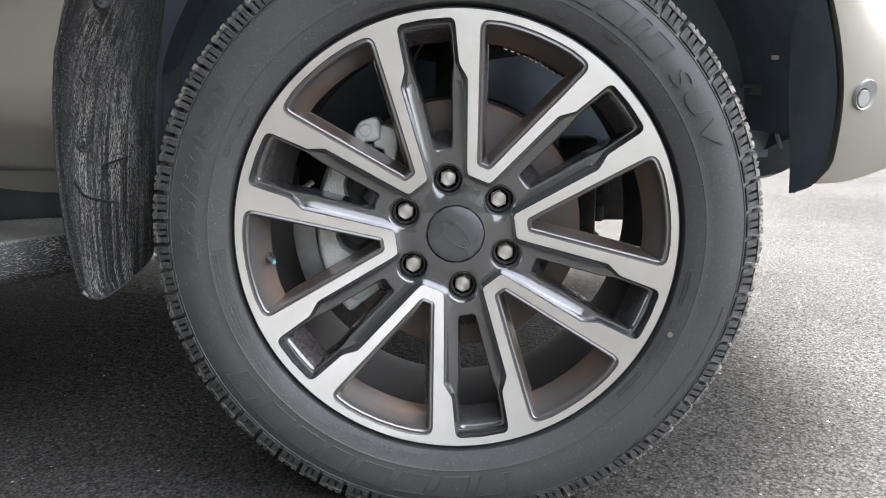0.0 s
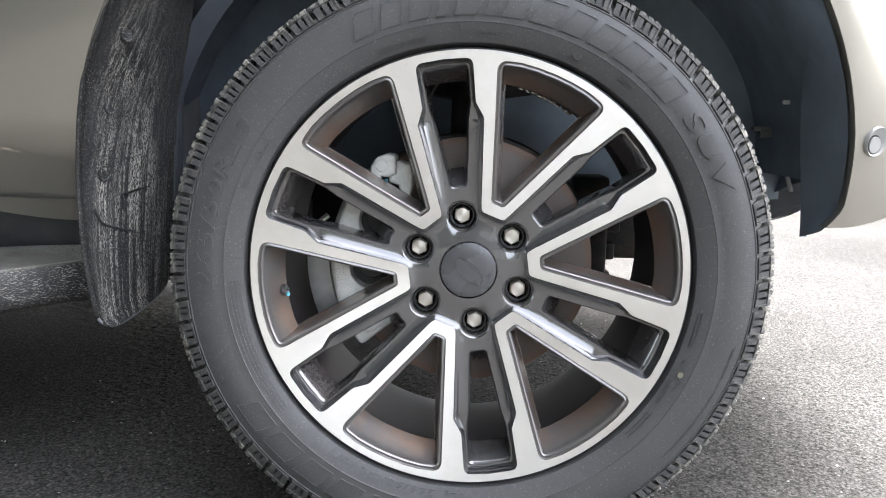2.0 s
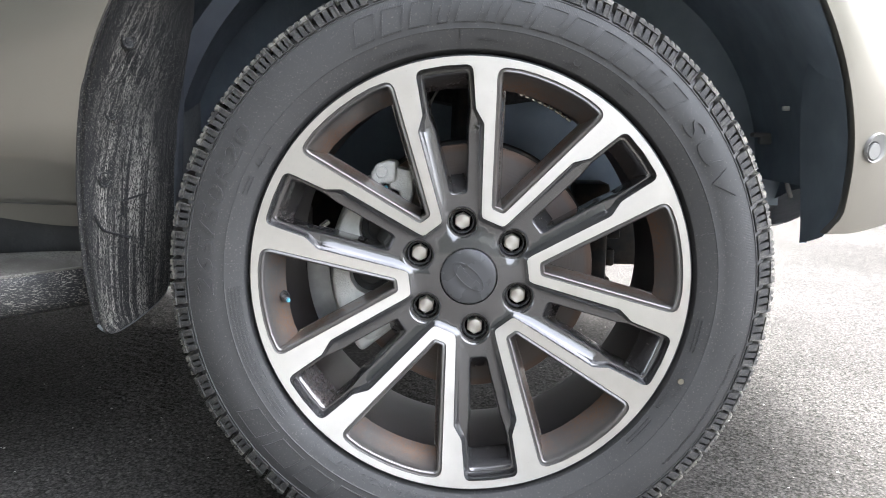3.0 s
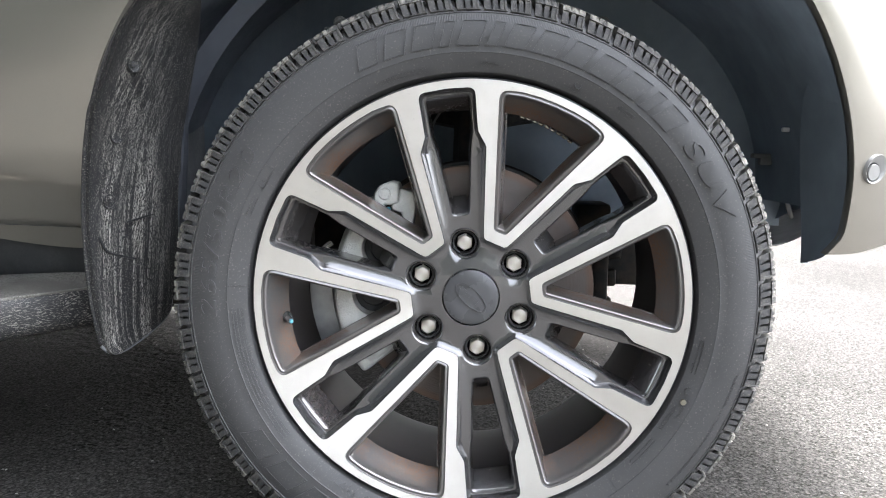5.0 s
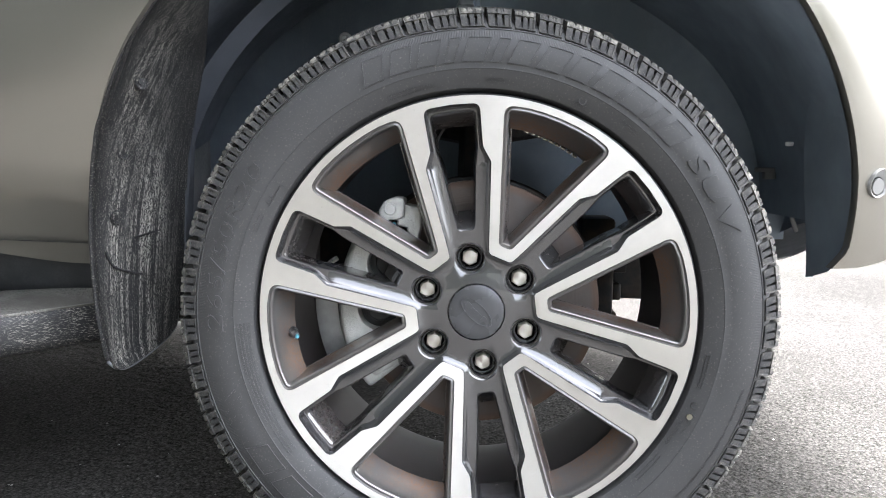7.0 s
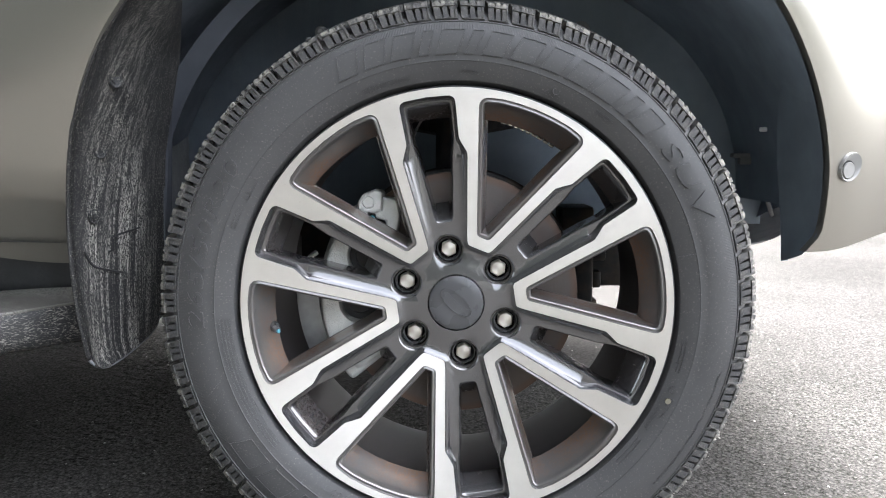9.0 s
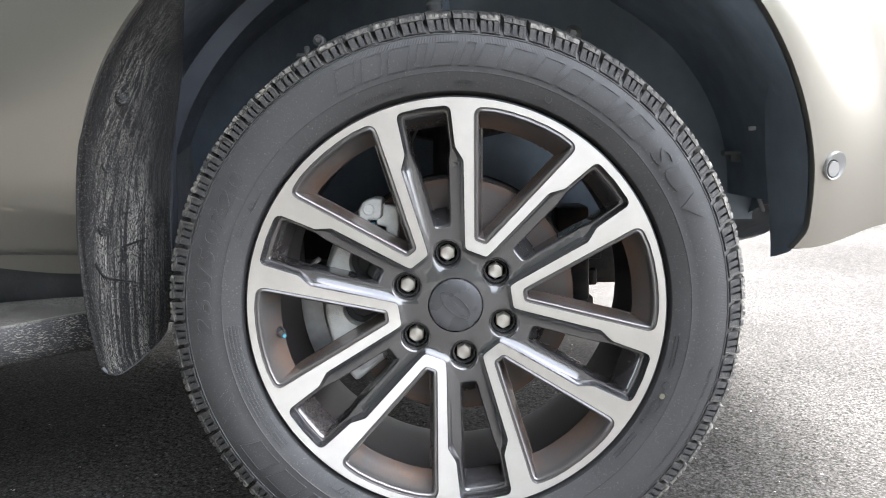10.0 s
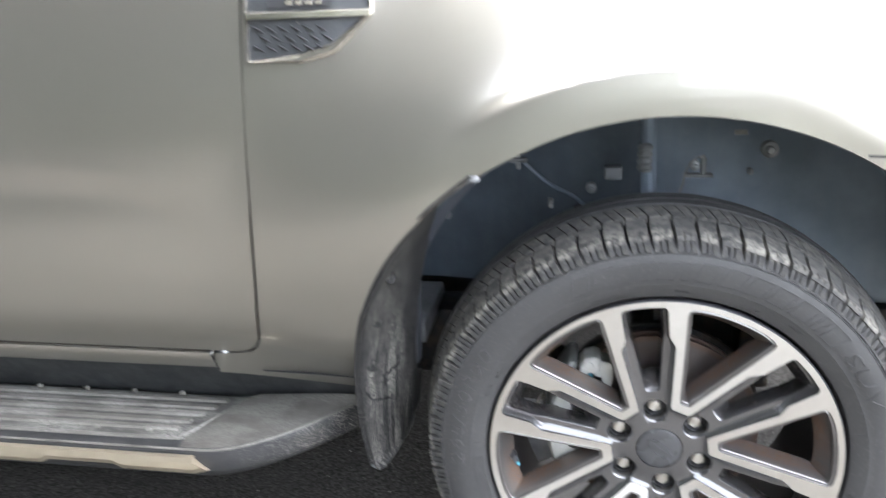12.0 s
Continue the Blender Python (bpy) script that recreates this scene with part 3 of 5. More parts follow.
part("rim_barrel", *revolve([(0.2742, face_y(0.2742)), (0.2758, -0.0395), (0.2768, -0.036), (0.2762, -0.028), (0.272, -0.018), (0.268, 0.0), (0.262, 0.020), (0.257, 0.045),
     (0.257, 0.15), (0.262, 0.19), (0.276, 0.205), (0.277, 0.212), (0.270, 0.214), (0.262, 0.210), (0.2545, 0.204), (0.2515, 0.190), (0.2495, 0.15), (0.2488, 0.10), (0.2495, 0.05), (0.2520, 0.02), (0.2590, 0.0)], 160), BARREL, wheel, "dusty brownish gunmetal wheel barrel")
cap = part("centre_cap", *lathe([(0.0359, 0.003), (0.0359, -0.0096), (0.0354, -0.0110), (0.0342, -0.0117), (0.022, -0.0127), (0.002, -0.0131)], 64), CAP, wheel, "round dark grey centre cap with an oval emblem")
oval = [turned((0.0252 * math.cos(2 * math.pi * k / 48), 0.0108 * math.sin(2 * math.pi * k / 48)), radians(-42)) for k in range(48)]
part("emblem_ring", *loft([[(p.x * f, -0.0131 - h, p.y * f) for p in oval] for f, h in ((1.02, -0.0012), (0.995, 0.0012), (0.93, 0.0012), (0.905, -0.0012))]), CAP, cap)
bars = []
for k, (u0, u1, w) in enumerate(((-0.0175, -0.0105, 0.0034), (-0.0085, -0.0040, 0.0022), (-0.0022, 0.0025, 0.0022), (0.0043, 0.0085, 0.0022), (0.0103, 0.0170, 0.0034))):
    q = [turned((u0, -w), radians(-42)), turned((u1, -w), radians(-42)), turned((u1, w), radians(-42)), turned((u0, w), radians(-42))]
    bars.append(loft([[(p.x, -0.0124, p.y) for p in q], [(p.x, -0.0141, p.y) for p in q]], ends=True))
part("emblem_mark", *join(*bars), CAP, cap)

nut = None
for a, c in zip(LUGS, lug_at):
    hexa = [[(r * math.cos(radians(15 * k)) * f, y, r * math.sin(radians(15 * k)) * f) for k in range(24) for f in ((1.0 / max(math.cos(radians(15 * k % 60 - 30)), 0.86) * 0.866 if r > 0.0095 else 1.0),)] for r, y in ((0.0110, 0.024), (0.0110, 0.0078), (0.0088, 0.0056))]
    top = [[(r * math.cos(radians(15 * k)), y, r * math.sin(radians(15 * k))) for k in range(24)] for r, y in ((0.0088, 0.0056), (0.0083, 0.0052), (0.0004, 0.0042))]
    m = pose(c.x, 0, c.y, 0, -math.degrees(a) + 12, 0)
    if nut is None:
        nut = part("lug_nut", *join(loft(hexa, ends=True), loft(top, ends=True)), NUTSTEEL, wheel, "bright steel hexagonal lug nut in a dark pocket", sharp=20)
        nut.matrix_basis = m
        collar = part("nut_seat", *lathe([(0.0166, 0.021), (0.0160, 0.0070), (0.0154, 0.0054), (0.0146, 0.0054), (0.0138, 0.0070), (0.0132, 0.0095), (0.0126, 0.021)], 28), COLLAR, wheel)
        collar.matrix_basis = m
    else:
        again(nut, m)
        again(collar, m)

# tyre
SIDE = [(0.268, 0.006), (0.2745, -0.012), (0.2775, -0.0240), (0.2800, -0.0310), (0.2812, -0.0365), (0.2830, -0.0392), (0.2845, -0.0400), (0.290, -0.0431), (0.298, -0.0464),
        (0.3048, -0.0488), (0.3055, -0.0496), (0.3064, -0.0496), (0.3071, -0.0495), (0.315, -0.0515), (0.325, -0.0528), (0.335, -0.0524), (0.345, -0.0503), (0.3510, -0.0482), (0.3518, -0.0490), (0.3527, -0.0487), (0.3534, -0.0472),
        (0.3565, -0.0452), (0.3590, -0.0430), (0.3625, -0.0385), (0.3665, -0.0310), (0.3695, -0.0200), (0.3730, -0.005), (0.3775, 0.014)]


def side_y(r):
    return soft_steps(r, [p[0] for p in SIDE], [p[1] for p in SIDE])


MID = 0.085


def crown(y):
    return 0.3985 - 0.016 * ((y - MID) / 0.085) ** 2


ribs = [(0.3785, 0.020)]
for y0, y1 in ((0.060, 0.082), (0.088, 0.110), (0.119, 0.148), (0.157, 0.190)):
    ribs += [(crown(y0) - 0.009, y0 - 0.002), (crown(y0) - 0.001, y0 - 0.0008), (crown(y0), y0), (crown((y0 + y1) / 2), (y0 + y1) / 2), (crown(y1), y1), (crown(y1) - 0.001, y1 + 0.0008), (crown(y1) - 0.009, y1 + 0.002)]
profile = SIDE + ribs + [(r, 2 * MID - y) for r, y in SIDE[::-1] if r < 0.367]
tyre_v, tyre_f = revolve(profile, 288)


def pressed(v):
    """The tyre's foot stands flat on the ground."""
    x, y, z = v
    if z < 0.004 - HUB_Z:
        z = max(z, 0.002 - HUB_Z)
    return (x, y, z)


tyre = part("tyre", [pressed(v) for v in tyre_v], tyre_f, RUBBER, wheel, "black low-profile road tyre with raised sidewall lettering, dusty tread", sharp=28)


def tread_block(seed, wide):
    """One shoulder block with two slots, a raised border and a ragged, dusty outer edge."""
    sec = [(0.3540, -0.0455), (0.3548, -0.0490), (0.3557, -0.0490), (0.3564, -0.0468), (0.3600, -0.0460), (0.3660, -0.0432), (0.3705, -0.0406), (0.3714, -0.0421), (0.3777, -0.0370), (0.3803, -0.0200), (0.3838, -0.0020), (0.3876, 0.0120)]
    low = [(0.3536, -0.0440), (0.3546, -0.0430), (0.3555, -0.0425), (0.3562, -0.0415), (0.3590, -0.0380), (0.3630, -0.0330), (0.3660, -0.0290), (0.3675, -0.0265), (0.3695, -0.0185), (0.3720, -0.0080), (0.3745, 0.0030), (0.3765, 0.0125)]
    stations = [(-2.14, 1), (-1.98, 1), (-1.82, 1), (-1.76, 1), (-1.5, 1), (-1.2, 1), (-0.92, 1), (-0.90, 0), (-0.47, 0), (-0.45, 1), (-0.2, 1), (0.0, 1), (0.25, 1), (0.45, 1), (0.47, 0), (0.90, 0), (0.92, 1), (1.2, 1), (1.5, 1), (1.8, 1), (2.0, 1), (2.14, 1)]
    loops = []

    def row(a, kind):
        out = []
        for j, (h, l) in enumerate(zip(sec, low)):
            r, y = h
            if kind == 0 and 4 <= j <= 6:
                k = 0.55
                r, y = h[0] + (l[0] - h[0]) * k, h[1] + (l[1] - h[1]) * k
            if kind == -1:
                r, y = l
            if kind == 1 and a < -1.8 and 3 <= j <= 6:
                y -= 0.0014
            if kind == 0 and j == 8:
                r -= 0.0022
            aa = radians(90 + a * wide + (0.5 * (j - 6) / 6))
            if kind == 1 and j >= 7:
                r += (0.0014 if j == 8 else 0.0007) * noise.noise(Vector((a * 2.9, j * 1.9, 3.0 + seed)))
                y += (0.0018 if j in (7, 8) else 0.0006) * noise.noise(Vector((a * 3.1, j * 1.7, 9.0 + seed)))
            out.append((r * math.cos(aa), y, r * math.sin(aa)))
        return out
    loops.append(row(-2.20, -1))
    loops += [row(a, k) for a, k in stations]
    loops.append(row(2.20, -1))
    v, f = loft(loops, closed=False)
    n, m = len(sec), len(loops)
    f += [tuple(k * n for k in range(m)), tuple(k * n + n - 1 for k in range(m))[::-1]]
    return v, f


def rib_block(y0, y1, skew, gap, wide):
    loops = []
    e = 2.5714 * wide - gap / 2
    for a, top in ((-e, 0), (-e + 0.05, 1), (-0.35, 1), (-0.30, 0.3), (-0.12, 0.3), (-0.07, 1), (e - 0.05, 1), (e, 0)):
        row = []
        for k, y in enumerate((y0 - 0.001, y0, (y0 + y1) / 2, y1, y1 + 0.001)):
            aa = radians(90 + a + skew * (y - y0) / (y1 - y0))
            r = crown(y) - 0.009 + 0.009 * top if 0 < k < 4 else crown(y) - 0.009
            row.append((r * math.cos(aa), y, r * math.sin(aa)))
        loops.append(row)
    return loft(loops, closed=False)


# blocks of three lengths in a mixed order, as tyre makers set them against noise
order = "LLLMSSSSSSMLLLMMMMSM"
PITCH = {"S": 4.55, "M": 5.20, "L": 5.66}
random.seed(21)
order += "".join(random.choice("SMMLLSM") for _ in range(50))
spare = (360 - sum(PITCH[c] for c in order)) / len(order)
shoulders, seconds, at_angle = {}, {}, 177.0
for k, c in enumerate(order):
    span = PITCH[c] + spare
    a = 90 - (at_angle - span / 2)
    at_angle -= span
    low = -0.384 * math.cos(radians(a - 180)) + HUB_Z
    lift = max(0.0, 0.0015 - low) if abs((a - 180 + 180) % 360 - 180) < 25 else 0.0
    m = pose(0, 0, lift, 0, a, 0)
    kind = (c, (k * 7 + k // 5) % 3)
    if kind in shoulders:
        again(shoulders[kind], m)
    else:
        shoulders[kind] = part("tread_block", *tread_block(5.3 * len(shoulders), span / 5.143), TREAD, wheel, "dusty shoulder tread block with slots", sharp=25)
        shoulders[kind].matrix_basis = m
    if c in seconds:
        again(seconds[c], m)
    else:
        seconds[c] = part("tread_rib_block", *rib_block(0.0205, 0.054, 2.2, 0.35, span / 5.143), TREAD, wheel, "dusty tread block", sharp=25)
        seconds[c].matrix_basis = m


def arc_bar(a0, a1, r0, r1, h=0.0006, slant=0.0, n=None):
    """A raised bar on the sidewall, from angle a0 to a1 (degrees)."""
    n = n or max(2, int(abs(a1 - a0) / 1.5) + 1)
    loops = []
    for k in range(n + 1):
        row = []
        for r, up in ((r0, -0.002), (r0 + 0.0002, h), ((r0 + r1) / 2, h), (r1 - 0.0002, h), (r1, -0.002)):
            a = radians(a0 + (a1 - a0) * k / n + slant * (r - r0) / max(r1 - r0, 1e-6))
            row.append((r * math.cos(a), side_y(r) - up, r * math.sin(a)))
        loops.append(row)
    return loft(loops, closed=False, ends=True)


def words(text, a0, a1, r0, r1, h=0.0021, shear=0.0):
    """Raised letters along the sidewall, read clockwise, from angle a0 to a1."""
    cu = bpy.data.curves.new("letters", "FONT")
    cu.body, cu.size, cu.extrude, cu.shear, cu.space_character, cu.resolution_u = text, 1.0, 0.5, shear, 1.06, 3
    ob = bpy.data.objects.new("letters", cu)
    me = bpy.data.meshes.new_from_object(ob)
    fine = bmesh.new()
    fine.from_mesh(me)
    bmesh.ops.triangulate(fine, faces=fine.faces[:])
    for _ in range(2):
        bmesh.ops.subdivide_edges(fine, edges=[e for e in fine.edges if e.calc_length() > 0.22 and abs(e.verts[0].co.z - e.verts[1].co.z) < 0.1], cuts=1)
    bmesh.ops.triangulate(fine, faces=fine.faces[:])
    fine.to_mesh(me)
    fine.free()
    xs = [v.co.x for v in me.vertices]
    ys = [v.co.y for v in me.vertices]
    x0, x1, y0, y1 = min(xs), max(xs), min(ys), max(ys)
    verts = []
    for v in me.vertices:
        a = radians(a0 + (a1 - a0) * (v.co.x - x0) / (x1 - x0))
        r = r0 + (r1 - r0) * (v.co.y - y0) / (y1 - y0)
        verts.append((r * math.cos(a), side_y(r) - (h if v.co.z > 0 else -0.002), r * math.sin(a)))
    faces = [tuple(p.vertices) for p in me.polygons]
    bpy.data.objects.remove(ob)
    bpy.data.meshes.remove(me)
    return verts, faces


def plates(widths, a0, a1, r0, r1, slant):
    """A row of slanted raised plates with a sunk middle, in place of a maker's word."""
    total, out, a = sum(widths) + 0.32 * (len(widths) - 1), [], a0
    unit = (a1 - a0) / total
    for w in widths:
        b = a + unit * w
        e = 0.26 * (1 if a1 > a0 else -1)
        out.append(arc_bar(a, b, r0, r0 + 0.0013, 0.0017, slant * 0.06))
        out.append(arc_bar(a + slant * 0.94, b + slant * 0.94, r1 - 0.0013, r1, 0.0017, slant * 0.06))
        out.append(arc_bar(a, a + e, r0, r1, 0.0017, slant, 1))
        out.append(arc_bar(b - e, b, r0, r1, 0.0017, slant, 1))
        out.append(arc_bar(a, b, r0, r1, 0.0006, slant))
        a = b + unit * 0.32
    return join(*out)


def letter_part(piece, label=""):
    return part("raised_lettering", *piece, RUBBER, wheel, label, sharp=30, fix=False)


letter_part(plates([1, 1, 1, .5, 1.05, .5, 1, 1.15, 1, 1.1, 1.1, .5, 1], 117.0, 43.5, 0.3125, 0.3425, -1.8))
letter_part(plates([1.1, 1.1, 1.1, 1.1, 1, 1, 1.1, 1.1], -76.5, -147.0, 0.3125, 0.3405, -1.8))
letter_part(words("SUV", 38.5, 20.0, 0.3165, 0.3385, shear=0.15), "raised rubber letters")
letter_part(words("265/50R20", 184.5, 146.0, 0.3185, 0.3400, shear=0.15), "raised rubber size marking")
letter_part(words("M+S", -89.3, -94.6, 0.2868, 0.2930, 0.0012))
letter_part(words("265/50R20", -97.0, -117.0, 0.2885, 0.2960, 0.0012))
letter_part(words("107T", -119.3, -126.3, 0.2885, 0.2960, 0.0012))
letter_part(words("TUBELESS", -25.5, -33.0, 0.2865, 0.2910, 0.0009))
letter_part(words("RADIAL", -23.0, -28.5, 0.2955, 0.2998, 0.0009))
letter_part(words("TREADWEAR", -13.5, -21.0, 0.3395, 0.3430, 0.0009))
letter_part(words("TRACTION A", -24.0, -31.0, 0.3385, 0.3420, 0.0009))
letter_part(words("TEMPERATURE A", -32.0, -42.0, 0.3380, 0.3415, 0.0009))
letter_part(words("DOT", 68.0, 64.0, 0.2865, 0.2910, 0.0009))
small = []
random.seed(5)
for a0, a1, rows in ((-177, -151, (0.2875, 0.2915, 0.2955, 0.2995)), (-8, -17, (0.2890, 0.2930)), (-36, -45, (0.2875, 0.2915)), (-142, -151, (0.2885, 0.293, 0.2975)), (113, 101, (0.2875, 0.2915)), (160, 155, (0.2935, 0.298)), (153, 147, (0.2925,)), (89, 84, (0.290, 0.293)), (55, 50, (0.2955, 0.299)), (-22, -23.5, (0.3395,))):
    for r in rows:
        a, sgn = a0, 1 if a1 > a0 else -1
        while (a1 - a) * sgn > 0.5:
            w = random.choice((0.16, 0.2, 0.24, 0.24, 0.3))
            small.append(arc_bar(a, a + sgn * w, r, r + 0.0021, 0.0011, 0, 1))
            a += sgn * (w + random.choice((0.10, 0.10, 0.12, 0.12, 0.3)))
for a in (93.4, 177.4, 13.0, -51.0, -131.0, 147.0):
    small.append(arc_bar(a - 0.1, a + 0.1, 0.2846, 0.3055, 0.0008, 0, 1))
for c in (-163.0, 9.0, 134.0, -62.0):
    for k in range(3):
        small.append(arc_bar(c + 2.6 * k - 0.12, c + 2.6 * k + 0.12, 0.312 + 0.003 * k, 0.338 + 0.003 * k, 0.0004, 3.0 if c > 100 or c < -100 else -3.0, 3))
for k in range(26):
    a = random.uniform(-180, 180)
    r = random.choice((0.2860, 0.3060, 0.3522, 0.3050))
    small.append(arc_bar(a - 0.1, a + 0.1, r, r + random.uniform(0.001, 0.003), 0.0011, 0, 1))
tagged(part("raised_moulding_mark", *join(*small), RUBBER, wheel, "fine raised moulding marks", sharp=30, fix=False), kind="stuff")
mark = part("balance_mark", *lathe([(0.0038, -0.0018), (0.0038, 0.0006)], 16), OCHRE, wheel, "faded ochre paint dot")
mark.matrix_basis = pose(0.2945 * math.cos(radians(-24.0)), side_y(0.2945) - 0.0004, 0.2945 * math.sin(radians(-24.0)))
for a, r in ((151.5, 0.2965), (-21.0, 0.2945), (65.5, 0.2950)):
    ring = part("moulded_ring", *lathe([(0.0046, 0.001), (0.0046, -0.0012), (0.0038, -0.0012), (0.0038, 0.001)], 20, ends=False), RUBBER, wheel)
    ring.matrix_basis = pose(r * math.cos(radians(a)), side_y(r), r * math.sin(radians(a)))

# stuck-on balance weights inside the barrel
weight = None
for k in range(9):
    a = 73.5 - 2.3 * k
    if weight is None:
        weight = part("balance_weight", *block(0.2470, 0.2515, 0.186, 0.195, -0.0040, 0.0040, 0.0006), NUT, wheel, "small bright balance weight")
        weight.matrix_basis = pose(0, 0, 0, 0, -a, 0)
    else:
        again(weight, pose(0, 0, 0, 0, -a, 0))

# valve
va = radians(188.2)
stem = part("valve_stem", *lathe([(0.0078, 0.012), (0.0074, 0.006), (0.0052, 0.001), (0.0044, -0.010), (0.0046, -0.013), (0.0036, -0.018)], 16), CAP, wheel, "rubber valve stem")
vm = Matrix.Translation((0.240 * math.cos(va), -0.010, 0.240 * math.sin(va))) @ pose(0, 0, 0, 0, 0, 24)
stem.matrix_basis = vm
part("valve_cap", *lathe([(0.0022, -0.0180), (0.0026, -0.0188), (0.0025, -0.0218), (0.0019, -0.0226)], 12), BLUE, wheel, "pale blue valve cap").matrix_basis = vm

# brake, behind the spokes
disc = part("brake_disc", *lathe([(0.085, 0.030), (0.088, 0.036), (0.088, 0.062), (0.1675, 0.062), (0.1680, 0.063), (0.1680, 0.071), (0.157, 0.072), (0.157, 0.080), (0.1680, 0.081), (0.1680, 0.090), (0.090, 0.091)], 96), DISC, car, "worn brake disc with a rusty edge")
disc.location = (0, 0, HUB_Z)
part("hub_drum", *lathe([(0.05, 0.024), (0.080, 0.026), (0.085, 0.031), (0.085, 0.05)], 64), STEEL, disc)
part("dust_shield", *lathe([(0.172, 0.104), (0.175, 0.108), (0.172, 0.112), (0.06, 0.112)], 64), STEEL, disc)


def polar_block(a0, a1, r0, r1, y0, y1, n=8, round_=0.006):
    """A cast piece that follows the disc's edge, with rounded edges and ends."""
    loops = []
    q = [(1 - math.cos(t), 1 - math.sin(t)) for t in (0.0, math.pi / 8, math.pi / 4, 3 * math.pi / 8, math.pi / 2)]
    turn = math.degrees(round_ / ((r0 + r1) / 2)) * (1 if a1 > a0 else -1)
    ends = [(turn * v, round_ * u) for u, v in q[::-1]]
    stations = [(a0 + d, g) for d, g in ends]
    stations += [(a0 + turn + (a1 - a0 - 2 * turn) * k / n, 0.0) for k in range(1, n)]
    stations += [(a1 - d, g) for d, g in ends[::-1]]
    for a, g in stations:
        c, w = radians(a), round_ * 0.999
        lo, hi, f, bk = r0 + g, r1 - g, y0 + g, y1 - g
        w = min(w, (hi - lo) * 0.45, (bk - f) * 0.45)
        ring = [(lo + w * u, f + w * v) for u, v in q] + [(hi - w * u, f + w * v) for u, v in q[::-1]]
        ring += [(hi - w * u, bk - w * v) for u, v in q] + [(lo + w * u, bk - w * v) for u, v in q[::-1]]
        loops.append([(r * math.cos(c), y, r * math.sin(c)) for r, y in ring])
    return loft(loops, ends=True)


def cast_plate(outline, holes, y0, y1, edge):
    """A casting with a flat face, rounded edges and round bores, given by its outline in the wheel's plane."""
    loops = [[(p.x, y1, p.y) for p in outline]]
    for t in (0.0, 0.25, 0.5, 0.75, 1.0):
        a = t * math.pi / 2
        loops.append([(p.x, y0 + edge * (1 - math.sin(a)), p.y) for p in inset(outline, edge * (1 - math.cos(a)))])
    pieces = [loft(loops), filled(inset(outline, edge), holes, lambda r: y0, 0.014)]
    for h in holes:
        pieces.append(loft([[(p.x, y, p.y) for p in inset(h, d)] for d, y in ((0.0, y0), (0.0008, y0 + 0.002), (0.0015, y0 + 0.022))]))
    return join(*pieces)


def on_arc(r, a0, a1, n):
    return [Vector((r * math.cos(radians(a)), r * math.sin(radians(a)))) for a in np.linspace(a0, a1, n)]


BORES = [circle(0.0275, 32, (-0.1195, 0.0550)), circle(0.0275, 32, (-0.1310, -0.0070))]
body_line = rounded(on_arc(0.1835, 148, 219, 14) + on_arc(0.086, 219, 148, 8), [0.012] + [0.0] * 12 + [0.012, 0.010] + [0.0] * 6 + [0.010])
caliper = part("brake_caliper", *join(
    polar_block(140, 216, 0.172, 0.190, 0.050, 0.135, 14, 0.008),
    cast_plate(spaced(body_line, 0.010), BORES, 0.024, 0.060, 0.007),
    polar_block(203, 217, 0.120, 0.168, 0.018, 0.050, 5, 0.008)), CAST, car, "rough silvery cast iron brake caliper")
caliper.location = (0, 0, HUB_Z)
# black floors in the bores put the hollows' shade into colour
for c in ((-0.1195, 0.0550), (-0.1310, -0.0070)):
    part("piston", *moved(lathe([(0.0268, 0.047), (0.0268, 0.0445), (0.018, 0.044), (0.016, 0.040), (0.003, 0.0395)], 28), Matrix.Translation((c[0], 0, c[1]))), SOCKET, caliper, "black piston deep in its bore")
knob = [(-0.1309, 0.1113), (-0.118, 0.109), (-0.1165, 0.1145), (-0.107, 0.114), (-0.0985, 0.118), (-0.097, 0.143), (-0.109, 0.1455), (-0.124, 0.140), (-0.1315, 0.128)]
arm = [(-0.108, 0.107), (-0.0945, 0.104), (-0.094, 0.088), (-0.080, 0.084), (-0.0760, 0.104), (-0.0750, 0.126), (-0.079, 0.1325), (-0.0985, 0.136), (-0.0985, 0.120), (-0.108, 0.116)]
bracket = part("caliper_bracket", *join(
    cast_plate(spaced(rounded([Vector(p) for p in knob], [0.004, 0.003, 0.002, 0.004, 0.003, 0.006, 0.010, 0.010, 0.008]), 0.006), [], 0.020, 0.060, 0.0045),
    cast_plate(spaced(rounded([Vector(p) for p in arm], [0.003, 0.003, 0.003, 0.003, 0.006, 0.006, 0.006, 0.003, 0.003, 0.003]), 0.006), [], 0.026, 0.060, 0.0035),
    moved(lathe([(0.0085, 0.030), (0.0085, 0.0205), (0.0070, 0.0185), (0.0020, 0.0180)], 18), Matrix.Translation((-0.1165, 0, 0.129)))), CAST, caliper, "rough cast bracket")
# no notch is cut: a black block stands for its shade
part("bracket_notch", *block(-0.1175, -0.1070, 0.030, 0.050, 0.100, 0.1105, 0.002), SOCKET, bracket, "dark notch in the casting")
part("bleed_cap", *moved(lathe([(0.0030, 0.032), (0.0030, 0.0265), (0.0018, 0.0255)], 12), Matrix.Translation((-0.1120, 0, 0.1085))), BLUE, bracket, "small teal bleed cap")
